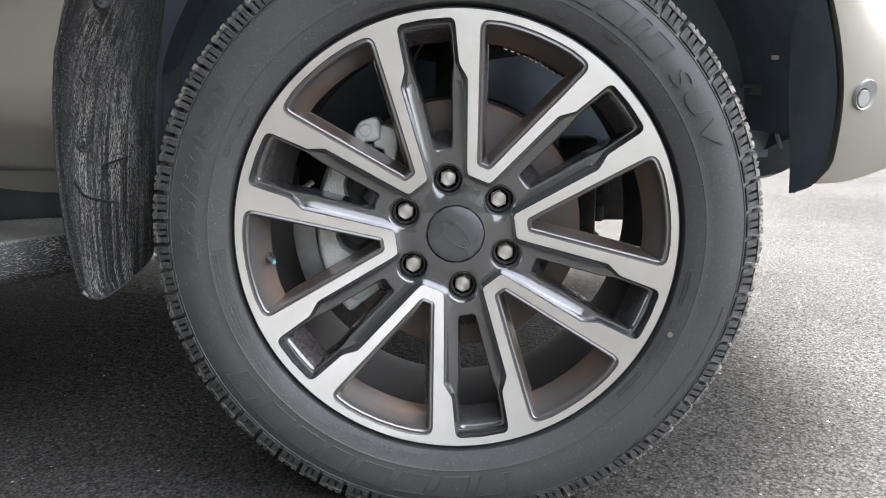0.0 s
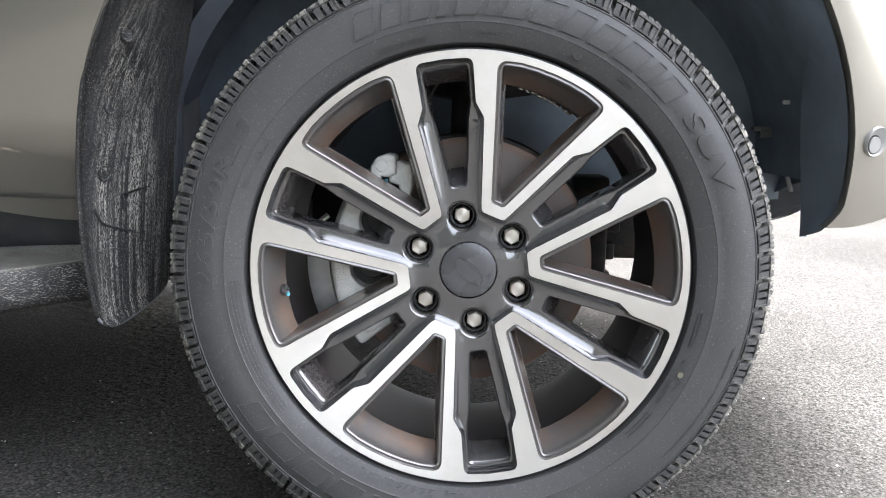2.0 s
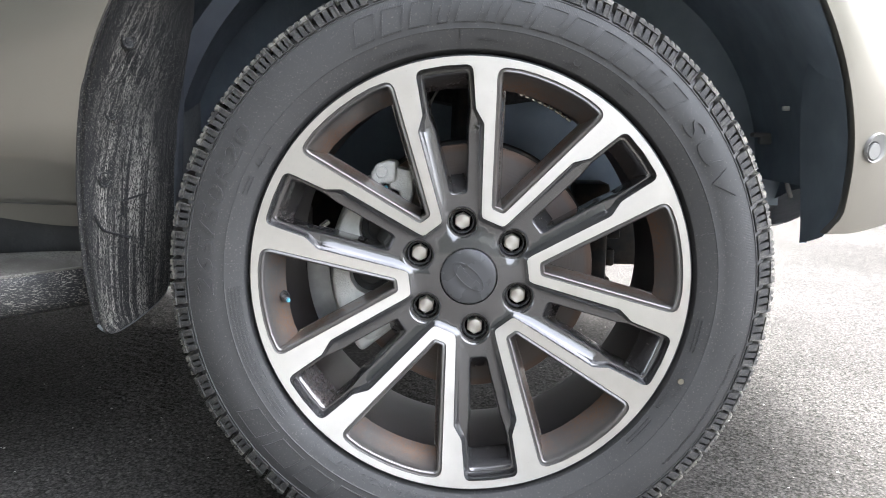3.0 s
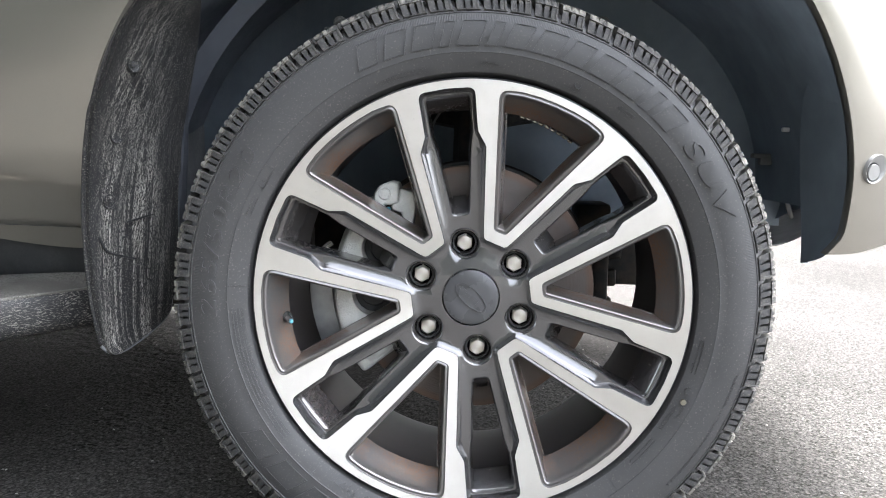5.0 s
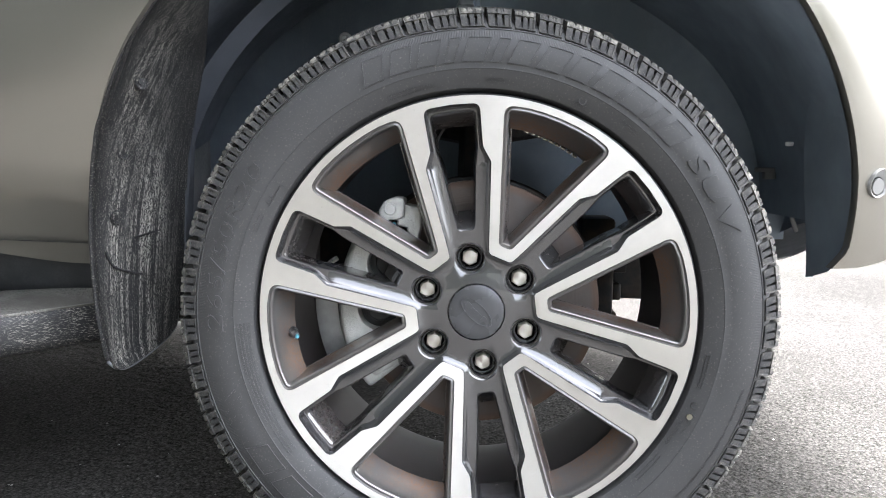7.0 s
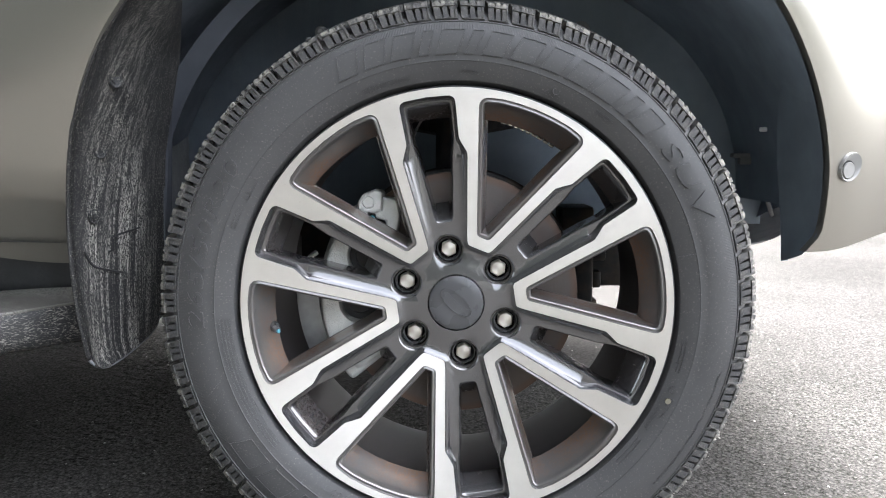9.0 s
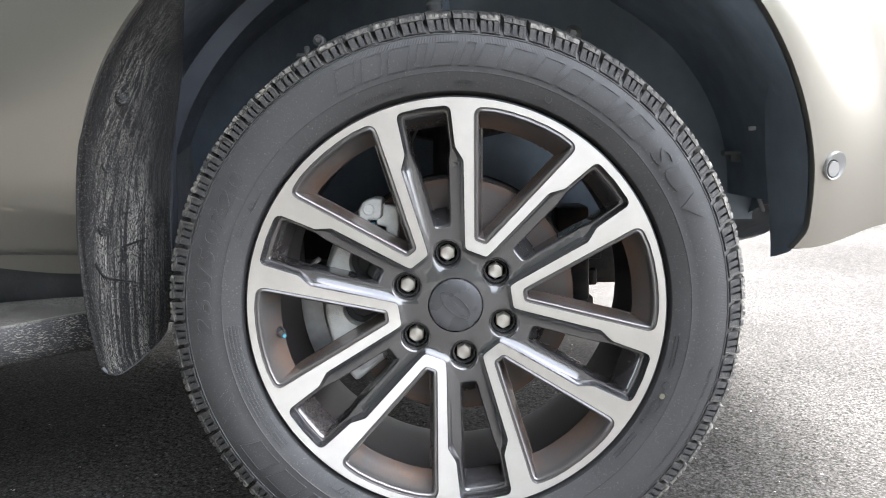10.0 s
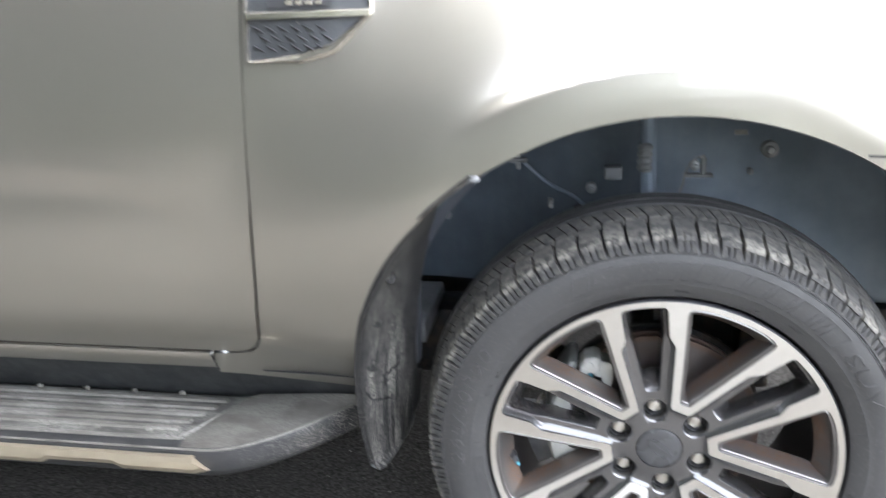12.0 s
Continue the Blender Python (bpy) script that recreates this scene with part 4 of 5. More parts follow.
part("caliper_spring", *join(tube([(-0.175, 0.03, 0.05), (-0.165, 0.022, 0.045), (-0.168, 0.02, 0.03), (-0.18, 0.028, 0.022)], 0.003, 6), tube([(-0.19, 0.04, 0.06), (-0.20, 0.03, 0.05), (-0.19, 0.026, 0.038)], 0.004, 6)), NUT, caliper, "bright wire spring")
part("guide_pin", *moved(lathe([(0.007, 0.02), (0.007, 0.06), (0.011, 0.062), (0.011, 0.09)], 12), Matrix.Translation((-0.128, 0, 0.086))), STEEL, caliper)
part("brake_pad", *polar_block(156, 203, 0.102, 0.150, 0.046, 0.060, 10, 0.004), STEEL, caliper, "dark brake pad backing plate")
GALV = m_metal("dull_galvanised_steel", (0.42, 0.425, 0.43), 0.5, 150, 0.0003)
part("splash_plate", *polar_block(174, 208, 0.196, 0.228, 0.085, 0.090, 14, 0.001), GALV, caliper, "dull grey galvanised plate")

# suspension and steering in the wheel arch
for name, pts, rad, mat, lab in (
        ("shock_absorber", [(0.0, 0.26, 0.34), (-0.01, 0.29, 0.60), (-0.02, 0.31, 0.95)], 0.014, HAZED_BLACK, "dark damper tube"),
        ("lower_arm", [(0.0, 0.14, 0.25), (0.10, 0.36, 0.27), (0.20, 0.60, 0.29)], 0.030, STEEL, ""),
        ("lower_arm", [(0.0, 0.14, 0.25), (-0.12, 0.36, 0.27), (-0.24, 0.60, 0.29)], 0.030, STEEL, ""),
        ("upper_arm", [(0.0, 0.17, 0.60), (0.10, 0.34, 0.62), (0.14, 0.50, 0.62)], 0.018, STEEL, ""),
        ("upper_arm", [(0.0, 0.17, 0.60), (-0.10, 0.34, 0.62), (-0.14, 0.50, 0.62)], 0.018, STEEL, ""),
        ("tie_rod", [(0.14, 0.14, 0.36), (0.15, 0.36, 0.35), (0.15, 0.60, 0.35)], 0.012, STEEL, ""),
        ("drive_shaft", [(0.0, 0.10, 0.368), (0.0, 0.35, 0.36), (0.0, 0.86, 0.36)], 0.022, STEEL, ""),
        ("steering_knuckle", [(0.0, 0.13, 0.24), (0.02, 0.13, 0.36), (0.0, 0.16, 0.50), (0.0, 0.17, 0.61)], 0.030, STEEL, ""),
        ("brake_hose", [(-0.10, 0.13, 0.45), (-0.06, 0.20, 0.60), (0.03, 0.24, 0.72), (0.046, 0.255, 0.765), (0.058, 0.26, 0.785), (0.078, 0.265, 0.793)], 0.0018, SENSOR, "thin pale brake hose"),
        ("sensor_cable", [(-0.25, 0.42, 0.74), (-0.20, 0.41, 0.70), (-0.13, 0.36, 0.67), (-0.10, 0.28, 0.60), (-0.06, 0.18, 0.50)], 0.004, HAZED_BLACK, "thin black cable"),
        ("wiring_loom", [(0.545, 0.36, 0.62), (0.535, 0.37, 0.54), (0.54, 0.38, 0.49), (0.56, 0.40, 0.45)], 0.004, GREYPLASTIC, "")):
    part(name, *tube(pts, rad), mat, car, lab)
part("damper_boot", *moved(lathe([(0.011 + (0.003 if k % 2 else 0.0), -0.03 + 0.006 * k) for k in range(9)], 20), Matrix.Translation((-0.026, 0.240, 0.80)) @ pose(0, 0, 0, 90)), GREYPLASTIC, car, "ribbed grey damper boot")
part("relay_box", *block(-0.094, -0.062, 0.28, 0.31, 0.742, 0.766, 0.004), GREYPLASTIC, car, "small dark box")
part("hose_bracket", *join(block(0.045, 0.095, 0.262, 0.280, 0.752, 0.758, 0.002), block(0.072, 0.082, 0.262, 0.272, 0.758, 0.790, 0.003)), GREYPLASTIC, car, "grey hose bracket")
part("damper_mount", *block(-0.07, 0.02, 0.30, 0.36, 0.86, 0.93, 0.01), HAZED_BLACK, car)
for x, y, z, s in ((-0.246, 0.452, 0.778, 0.012), (0.062, 0.262, 0.775, 0.009), (-0.117, 0.29, 0.7245, 0.010), (0.215, 0.40, 0.772, 0.016), (0.545, 0.33, 0.505, 0.008), (0.183, 0.40, 0.7287, 0.006), (-0.417, 0.45, 0.616, 0.007)):
    part("liner_bolt", *moved(join(lathe([(s, 0.01), (s, -0.002), (s * 0.8, -0.004)], 16), lathe([(s * 0.55, 0.0), (s * 0.55, -0.010), (s * 0.4, -0.012)], 6)), Matrix.Translation((x, y, z))), GALV, car, "small dull bolt")
part("hose_clip", *block(-0.196, -0.187, 0.284, 0.296, 0.686, 0.704, 0.002), SENSOR, car, "small pale hose clip")
part("cable_clip", *join(block(-0.268, -0.258, 0.412, 0.424, 0.728, 0.765), block(-0.282, -0.244, 0.410, 0.420, 0.742, 0.752)), GREYPLASTIC, car, "grey cable clip")
part("warning_label", *block(0.122, 0.144, 0.2500, 0.2515, 0.832, 0.841, 0.0004), SENSOR, car, "small white printed label")
part("white_retainer", *block(0.480, 0.491, 0.254, 0.262, 0.594, 0.601, 0.0015), WHITE, car, "white plastic retainer")
part("wiring_bracket", *join(block(0.478, 0.530, 0.372, 0.392, 0.552, 0.560), block(0.490, 0.512, 0.372, 0.388, 0.540, 0.556)), GREYPLASTIC, car, "pale connector bracket")

# ---- body ----
ARCH_A, ARCH_B, ARCH_Z = 0.458, 0.427, 0.500
REAR_X = -2.85
BASE_Z = [0.40, 0.44, 0.47, 0.507, 0.53, 0.57, 0.65, 0.75, 0.86, 0.95, 1.02, 1.08, 1.14, 1.20]
BASE_Y = [0.065, 0.050, 0.038, 0.024, 0.012, 0.000, -0.014, -0.024, -0.028, -0.024, -0.014, -0.002, 0.016, 0.045]


def base_y(z):
    return (soft_steps(z - 0.015, BASE_Z, BASE_Y) + soft_steps(z, BASE_Z, BASE_Y) + soft_steps(z + 0.015, BASE_Z, BASE_Y)) / 3


def arch_dist(x, z, cx=0.0):
    return (math.hypot((x - cx) / ARCH_A, max(z - ARCH_Z, 0.0) / ARCH_B) - 1.0) * 0.44


def side_surface(x, z):
    """The y of the car's right flank."""
    front = smooth(0.10, 0.40, x)
    y = base_y(z + 0.09 * front * smooth(0.75, 0.5, z))
    d = arch_dist(x, z)
    crisp = smooth(-0.34, 0.02, x)
    flare = (1 - crisp) * smooth(0.32, -0.03, d) + crisp * (smooth(0.084, 0.062, d) * (1 - front) + front * smooth(0.15, 0.02, d))
    amount = 0.030 + 0.024 * smooth(0.55, 0.80, z)
    y -= amount * flare * (1.0 - 0.35 * front)
    d2 = arch_dist(x, z, REAR_X)
    y -= 0.045 * smooth(0.085, 0.045, d2)
    h = 0.820 - 0.62 * max(0.0, x + 1.02) ** 2 * (1.0 if x < -0.72 else 0.0) - z
    y += 0.006 * smooth(-0.008, 0.010, h) * math.exp(-(max(h, 0.0) / 0.075) ** 2) * smooth(-0.72, -0.82, x)
    y += 0.95 * max(z - soft_steps(x, [-0.30, -0.16, -0.03], [1.20, 1.075, 0.955]), 0.0) * (1 - flare)
    y += 0.16 * max(z - 0.82, 0.0) * smooth(-0.63, -0.25, x) * (1 - flare)
    y += 0.72 * max(0.0, x - 0.26) ** 2
    under = max(0.0, 0.522 - 0.020 * min(max((x + 0.68) / 0.18, 0.0), 1.0) - z)
    y += 0.40 * (math.sqrt(under ** 2 + 0.010 ** 2) - 0.010) * smooth(-0.80, -0.54, x) * smooth(-0.30, -0.40, x)
    return y


def door_edge(z):
    return soft_steps(z, [0.42, 0.50, 0.545, 0.64, 0.79, 0.96, 1.2], [-0.687, -0.681, -0.673, -0.658, -0.644, -0.636, -0.633])


def rear_lip(z):
    """The x of the arch's rear edge, which the mud flap's moulding follows."""
    e = -ARCH_A * math.sqrt(max(0.0, 1 - (max(z - ARCH_Z, 0.0) / ARCH_B) ** 2))
    return e * soft_steps(z, [0.50, 0.61, 0.71, 0.78, 0.84, 0.87], [1.098, 1.078, 1.062, 1.045, 1.025, 1.0])


def front_lip(z):
    e = ARCH_A * math.sqrt(max(0.0, 1 - (max(z - ARCH_Z, 0.0) / ARCH_B) ** 2))
    return e * soft_steps(z, [0.55, 0.62, 0.76, 0.86], [1.053, 1.048, 1.036, 1.0]) - 0.020 * smooth(0.47, 0.425, z) ** 2


def wing_edge(z):
    """The front wing's rear edge: along the door, round its corner and on to the sill joint."""
    h = z - 0.486
    if h < 0.0:
        return -0.7845
    if h < 0.050:
        return door_edge(z) - (0.050 - math.sqrt(0.050 ** 2 - (0.050 - h) ** 2))
    return door_edge(z)


def arch_panel(cx, left, right, top, bottom_l, bottom_r, sides=(0, 1)):
    """The panel round a wheel arch, from its lip out to the panel's edges."""
    path = [(rear_lip(z), z) for z in np.arange(bottom_l, 0.70, 0.006)]
    path += [(rear_lip(z), z) for z in (ARCH_Z + ARCH_B * math.sin(a) for a in np.linspace(math.asin(0.204 / ARCH_B), math.pi / 2 - 0.02, 34))]
    path += [(front_lip(z), z) for z in (ARCH_Z + ARCH_B * math.sin(a) for a in np.linspace(math.pi / 2, math.asin(0.20 / ARCH_B), 36))]
    path += [(front_lip(z), z) for z in np.arange(0.69, bottom_r - 0.001, -0.01)]
    rows = []
    for i, (px, pz) in enumerate(path):
        ox, oz = px, (pz - 0.45) * smooth(0.56, 0.78, pz)
        s = 1e9
        for lim, o, p in ((left(pz) - cx, ox, px), (right - cx, ox, px)):
            if o * (lim - p) > 1e-9:
                s = min(s, (lim - p) / o)
        if oz > 1e-6:
            s = min(s, (top - pz) / oz)
        row = []
        for k in range(64):
            t = (k / 63) ** 1.5 * s
            x, z = px + ox * t + cx, pz + oz * t
            if cx == 0.0:
                z += 0.026 * smooth(-0.56, -0.785, x) * smooth(0.50, 0.405, pz)
            if cx == 0.0:
                z += 0.024 * smooth(0.49, 0.64, x) * smooth(0.52, 0.424, pz)
            if k == 63 and x < cx and z < top - 0.01:
                x = left(z)
            row.append((x, side_surface(x, z), z))
        x, y, z = row[0]
        dx, dz = px, max(pz - ARCH_Z, 0)
        l = math.hypot(dx, dz)
        lip = [(x - 0.0 * dx / l, y + 0.020, z - 0.0 * dz / l), (x - 0.0015 * dx / l, y + 0.004, z - 0.0015 * dz / l), (x - 0.0005 * dx / l, y + 0.0012, z)]
        x, y, z = row[-1]
        rows.append(lip + row + [(x, y + 0.012, z)])
    return rows


def mirrored(piece):
    return [(v[0], 2 * 0.865 - v[1], v[2]) for v in piece[0]], piece[1]


front_rows = arch_panel(0.0, wing_edge, 0.64, 1.14, 0.408, 0.424)
fender_piece = loft(front_rows, closed=False)
part("front_fender", *fender_piece, PAINT, car, "grey metallic front wing round the wheel arch", sharp=30)
part("front_fender", *mirrored(fender_piece), PAINT, car, sharp=30)
rear_piece = loft(arch_panel(REAR_X, lambda z: -3.72, -2.03, 1.14, 0.44, 0.44), closed=False)
part("rear_quarter_panel", *rear_piece, PAINT, car)
part("rear_quarter_panel", *mirrored(rear_piece), PAINT, car)


def seam(points, width=0.0035, out=0.0008):
    """A dark seam that lies on the flank along (x, z) points."""
    loops = []
    for i, (x, z) in enumerate(points):
        a, b = points[max(i - 1, 0)], points[min(i + 1, len(points) - 1)]
        t = Vector((b[0] - a[0], b[1] - a[1])).normalized() * width / 2
        loops.append([(x - t.y, side_surface(x - t.y, z + t.x) - out, z + t.x), (x + t.y, side_surface(x + t.y, z - t.x) - out, z - t.x)])
    return loft(loops, closed=False)


def panel_grid(xs, zs, shift=0.0):
    return loft([[(x(z) if callable(x) else x, side_surface(x(z) if callable(x) else x, z) + shift, z) for z in zs] for x in xs], closed=False)


def door(x_rear, corner):
    """A door skin whose lower front corner is round and whose edges turn in."""
    loops = []
    zs = [0.4905 + (1.13 - 0.4905) * (k / 40) ** 1.3 for k in range(41)]

    def edge(z):
        e = door_edge(z) - 0.0055 if corner else -1.262
        h = z - 0.4905
        return e - (0.045 - math.sqrt(max(0.045 ** 2 - (0.045 - h) ** 2, 0.0)) if h < 0.045 and corner else 0.0)
    for k in range(41):
        t = k / 40
        loops.append([(edge(z) + (x_rear - edge(z)) * t, side_surface(edge(z) + (x_rear - edge(z)) * t, z) , z) for z in zs])
    first = [(x - 0.001, y + 0.014, z) for x, y, z in loops[0]]
    loops = [first] + loops
    loops = [[(l[0][0], l[0][1] + 0.014, l[0][2])] + l for l in loops]
    return loft(loops, closed=False)


for x_rear, corner, lab in ((-1.258, True, "grey metallic front door, dusty along its lower edge"), (-2.025, False, "")):
    if corner:
        fd = door(x_rear, True)
        part("front_door", *fd, PAINT, car, lab)
        part("front_door", *mirrored(fd), PAINT, car)
    else:
        rd = panel_grid([-1.266 - 0.759 * k / 12 for k in range(13)], [0.4905 + 0.6395 * k / 16 for k in range(17)])
        part("rear_door", *rd, PAINT, car)
        part("rear_door", *mirrored(rd), PAINT, car)
shut = loft([[(x, side_surface(x, z) + 0.013, z) for z in np.arange(0.44, 1.12, 0.04)] for x in (-0.60, -0.64, -0.70, -0.76)], closed=False)
part("door_seal", *shut, SOCKET, car, "black seal in the door gap")
sill_z = [0.485, 0.482, 0.475, 0.464, 0.453, 0.446, 0.441, 0.436]
sill_out = [0.006, 0.0, -0.003, -0.002, 0.0, 0.002, 0.006, 0.03]
sill = loft([[(x, side_surface(min(x, -0.70), z) + o, z) for z, o in zip(sill_z, sill_out)] for x in [-2.03 + 1.2435 * k / 24 for k in range(25)]], closed=False)
part("sill", *sill, PAINT, car, "grey painted sill under the door")
part("sill", *mirrored(sill), PAINT, car)
part("sill_plug", *block(-0.788, -0.783, side_surface(-0.785, 0.49) - 0.005, side_surface(-0.785, 0.49) + 0.01, 0.481, 0.488, 0.0015), SENSOR, car, "pale plug at the sill joint")
part("sill_joint", *loft([[(x, side_surface(-0.785, z) - 0.0045, z) for x in (x0 - 0.0014, x0 + 0.0014)] for x0, z in ((-0.7855, 0.482), (-0.7845, 0.468), (-0.7825, 0.455), (-0.7805, 0.444))], closed=False), SOCKET, car)
part("panel_gap", *seam([(0.236 + 0.018 * k, 0.8715 - 0.0012 * k) for k in range(23)]), SOCKET, car, "dark gap between wing and bumper")

# nose, bonnet, roof, tail and floor close the body
zs = [0.448, 0.453, 0.48, 0.55, 0.65, 0.75, 0.85, 0.95, 1.05, 1.14]
nose = []
for k in range(41):
    t = k / 40
    s = abs(2 * t - 1)
    row = []
    for z in zs:
        y0 = side_surface(0.64, z)
        bulge = (1 - s ** 3.2)
        row.append((0.64 + (0.235 - 0.10 * smooth(0.8, 1.14, z)) * bulge, y0 + (2 * (0.865 - y0)) * t, z))
    nose.append(row)
part("front_bumper", *loft(nose, closed=False), PAINT, car, "grey metallic front end")
bon = []
for i in range(21):
    x = -0.62 + 1.40 * i / 20
    e = side_surface(min(x, 0.64), 1.14)
    w = 1.0 if x < 0.5 else 1 - 0.5 * ((x - 0.5) / 0.28) ** 2
    bon.append([(x, 0.865 + (0.865 - e) * (2 * j / 20 - 1) * w, 1.138 + 0.045 * (1 - abs(2 * j / 20 - 1) ** 2.5) * (1 - smooth(0.45, 0.80, x) * 0.9)) for j in range(21)])
part("bonnet", *loft(bon, closed=False), PAINT, car, "grey metallic bonnet")
yl, yr = 0.02, 1.71
cab = [[(-0.62, 0.06, 1.14), (-0.62, 1.67, 1.14), (-3.72, 1.67, 1.14), (-3.72, 0.06, 1.14)], [(-1.35, 0.24, 1.72), (-1.35, 1.49, 1.72), (-3.55, 1.49, 1.72), (-3.55, 0.24, 1.72)]]
part("window_band", *loft(cab), GLASS, car, "dark glass round the cabin")
part("roof", *join(loft([[(x, y, z) for x, y in ((-1.30, 0.22), (-1.30, 1.51), (-3.60, 1.51), (-3.60, 0.22))] for z in (1.715, 1.735)] + [[(-1.5, 0.32, 1.775), (-1.5, 1.41, 1.775), (-3.5, 1.41, 1.775), (-3.5, 0.32, 1.775)]], ends=True)), PAINT, car, "grey metallic roof")
part("tail", *block(-3.78, -3.71, -0.01, 1.74, 0.45, 1.15, 0.02), PAINT, car, "grey metallic tail")
part("underbody", *block(-3.68, -0.53, 0.48, 1.25, 0.34, 0.50, 0.02), STEEL, car, "dark chassis and floor")
part("underbody_front", *block(-0.53, 0.30, 0.62, 1.23, 0.34, 0.50, 0.02), STEEL, car)
# Unseen rails, gearbox and tank, added to keep light off the ground underneath.
part("chassis_rail", *block(-3.60, -0.30, 0.40, 0.52, 0.26, 0.42, 0.02), STEEL, car)
part("chassis_rail", *block(-3.60, -0.30, 1.21, 1.33, 0.26, 0.42, 0.02), STEEL, car)
part("subframe", *block(0.06, 0.52, 0.43, 0.56, 0.316, 0.44, 0.012), STEEL, car, "black front subframe")
part("gearbox", *block(-1.60, -0.20, 0.66, 1.06, 0.20, 0.30, 0.03), STEEL, car)
part("fuel_tank", *block(-2.6, -1.3, 0.30, 1.30, 0.24, 0.42, 0.04), STEEL, car)
part("underbody_floor", *block(-3.68, -0.56, 0.10, 1.63, 0.44, 0.50, 0.01), STEEL, car)
part("engine_bay", *block(-0.55, 0.55, 0.62, 1.17, 0.40, 1.08, 0.03), HAZED_BLACK, car)

# arch liner: from the lip inwards, over the wheel, in a front and a rear piece; the rear one painted darker as shade
def liner(first, last):
    loops = []
    for k in range(first, last + 1):
        a = math.pi * (min(max(k, 0), 60) / 60)
        c, s = -math.cos(a), math.sin(a)
        row = []
        for j, (y, grow) in enumerate(((None, -0.0035), (None, 0.002), (0.02, 0.004), (0.10, 0.012), (0.15, 0.020), (0.30, 0.030), (0.50, 0.030))):
            z = ARCH_Z + (ARCH_B + grow) * s
            x = (rear_lip(z) if c < 0 else front_lip(z)) + grow * c if z < ARCH_Z + ARCH_B - 0.002 else (ARCH_A + grow) * c
            if y is None:
                y = side_surface(x, z) + (0.012, 0.022)[j]
            skirt = 0.0 if j < 3 else 0.060 if k < 0 else 0.020 if k > 60 else 0.0
            row.append((x, y, z - skirt))
        loops.append(row)
    return loft(loops, closed=False)


part("arch_liner", *liner(21, 61), HAZED_BLACK, car, "black plastic wheel arch liner")
part("rear_arch_liner", *liner(-1, 21), SHADED_LINER, car, "black rear piece of the wheel arch liner")
def inner_wall(x0, x1, n):
    return loft([[(x, 0.475 + 0.02 * math.sin(x * 9) + 0.075 * smooth(-0.02, -0.34, x), z) for z in (0.43, 0.60, 0.75, 0.90, 0.98)] for x in np.linspace(x0, x1, n)], closed=False)


# same wall in two tones: front lifted by painted haze, rear darkened as shade
part("inner_arch_wall", *inner_wall(-0.008, 0.56, 21), HAZED_BLACK, car, "black inner wall of the wheel arch")
part("inner_arch_wall", *inner_wall(-0.54, -0.008, 21), SHADED_WALL, car, "black rear inner wall of the wheel arch")
lip_rows = []
for k in range(15):
    t = k / 14
    z = 0.70 - 0.30 * t
    ix = 0.478 - 0.012 * smooth(0.70, 0.60, z) + 0.014 * smooth(0.60, 0.40, z) - (0.025 * (1 - t) if z > 0.6 else 0.0) * smooth(0.6, 0.7, z)
    zz = z if k < 14 else 0.402
    zo = max(zz + (0.022 if k > 11 else 0.0), 0.4245)
    ox = front_lip(zo) + 0.001
    lo = side_surface(ox, zo) + 0.006
    lip_rows.append([(ox + (ix - ox) * j / 8 + 0.004 * math.sin(math.pi * j / 8), lo + (0.150 - 0.06 * smooth(0.62, 0.70, z) - lo) * j / 8, zz + (0.024 * (1 - j / 8) if k > 11 else 0.0)) for j in range(9)] + [(ix + 0.012, 0.153 - 0.06 * smooth(0.62, 0.70, z), zz)])
part("liner_lip", *loft(lip_rows, closed=False), HAZED_BLACK, car, "black plastic front end of the arch liner")
fold = []
for k in range(19):
    z = 0.56 + 0.31 * k / 18
    x = rear_lip(z)
    fold.append([(x + 0.030, 0.150, z - 0.004), (x + 0.036, 0.158, z - 0.004), (x + 0.052, 0.180, z - 0.010), (x + 0.046, 0.190, z - 0.006)])
# undertray and front splash wall, seen past the tyre
tray = []
for x, z in ((0.50, 0.487), (0.503, 0.440), (0.512, 0.400), (0.53, 0.376), (0.55, 0.372), (0.59, 0.380), (0.63, 0.400), (0.70, 0.435), (0.80, 0.458)):
    tray.append([(x, y, z + 0.02 * smooth(0.56, 0.47, y) * smooth(0.487, 0.44, z) * smooth(0.458, 0.42, z)) for y in np.linspace(0.47, 1.57, 20)])
part("undertray", *loft(tray, closed=False), SHADED_LINER, car, "dark grey front undertray")
part("liner_fold", *loft(fold, closed=False, ends=True), SHADED_FOLD, car, "raised fold in the arch liner")
part("front_splash_wall", *loft([[(0.555 + 0.02 * math.sin(z * 14), y, z) for z in np.linspace(0.47 - 0.33 * max(0.0, y - 0.37), 1.0, 10)] for y in np.linspace(0.155, 0.50, 8)], closed=False), HAZED_BLACK, car)
rear_wall = loft([[(-0.492 - 0.03 * math.sin((y - 0.1) * 6), y, z) for z in np.linspace(0.440, 0.585 + 0.06 * (y - 0.12), 6)] for y in np.linspace(0.125, 0.50, 9)], closed=False)
part("rear_splash_panel", *rear_wall, GREYPLASTIC, car, "dark grey splash panel behind the wheel")
rail = part("chassis_bracket", *join(block(-0.66, -0.44, 0.27, 0.50, 0.40, 0.445, 0.006), block(-0.66, -0.46, 0.26, 0.275, 0.36, 0.44, 0.004)), GREYPLASTIC, car, "dusty dark chassis bracket with round holes")
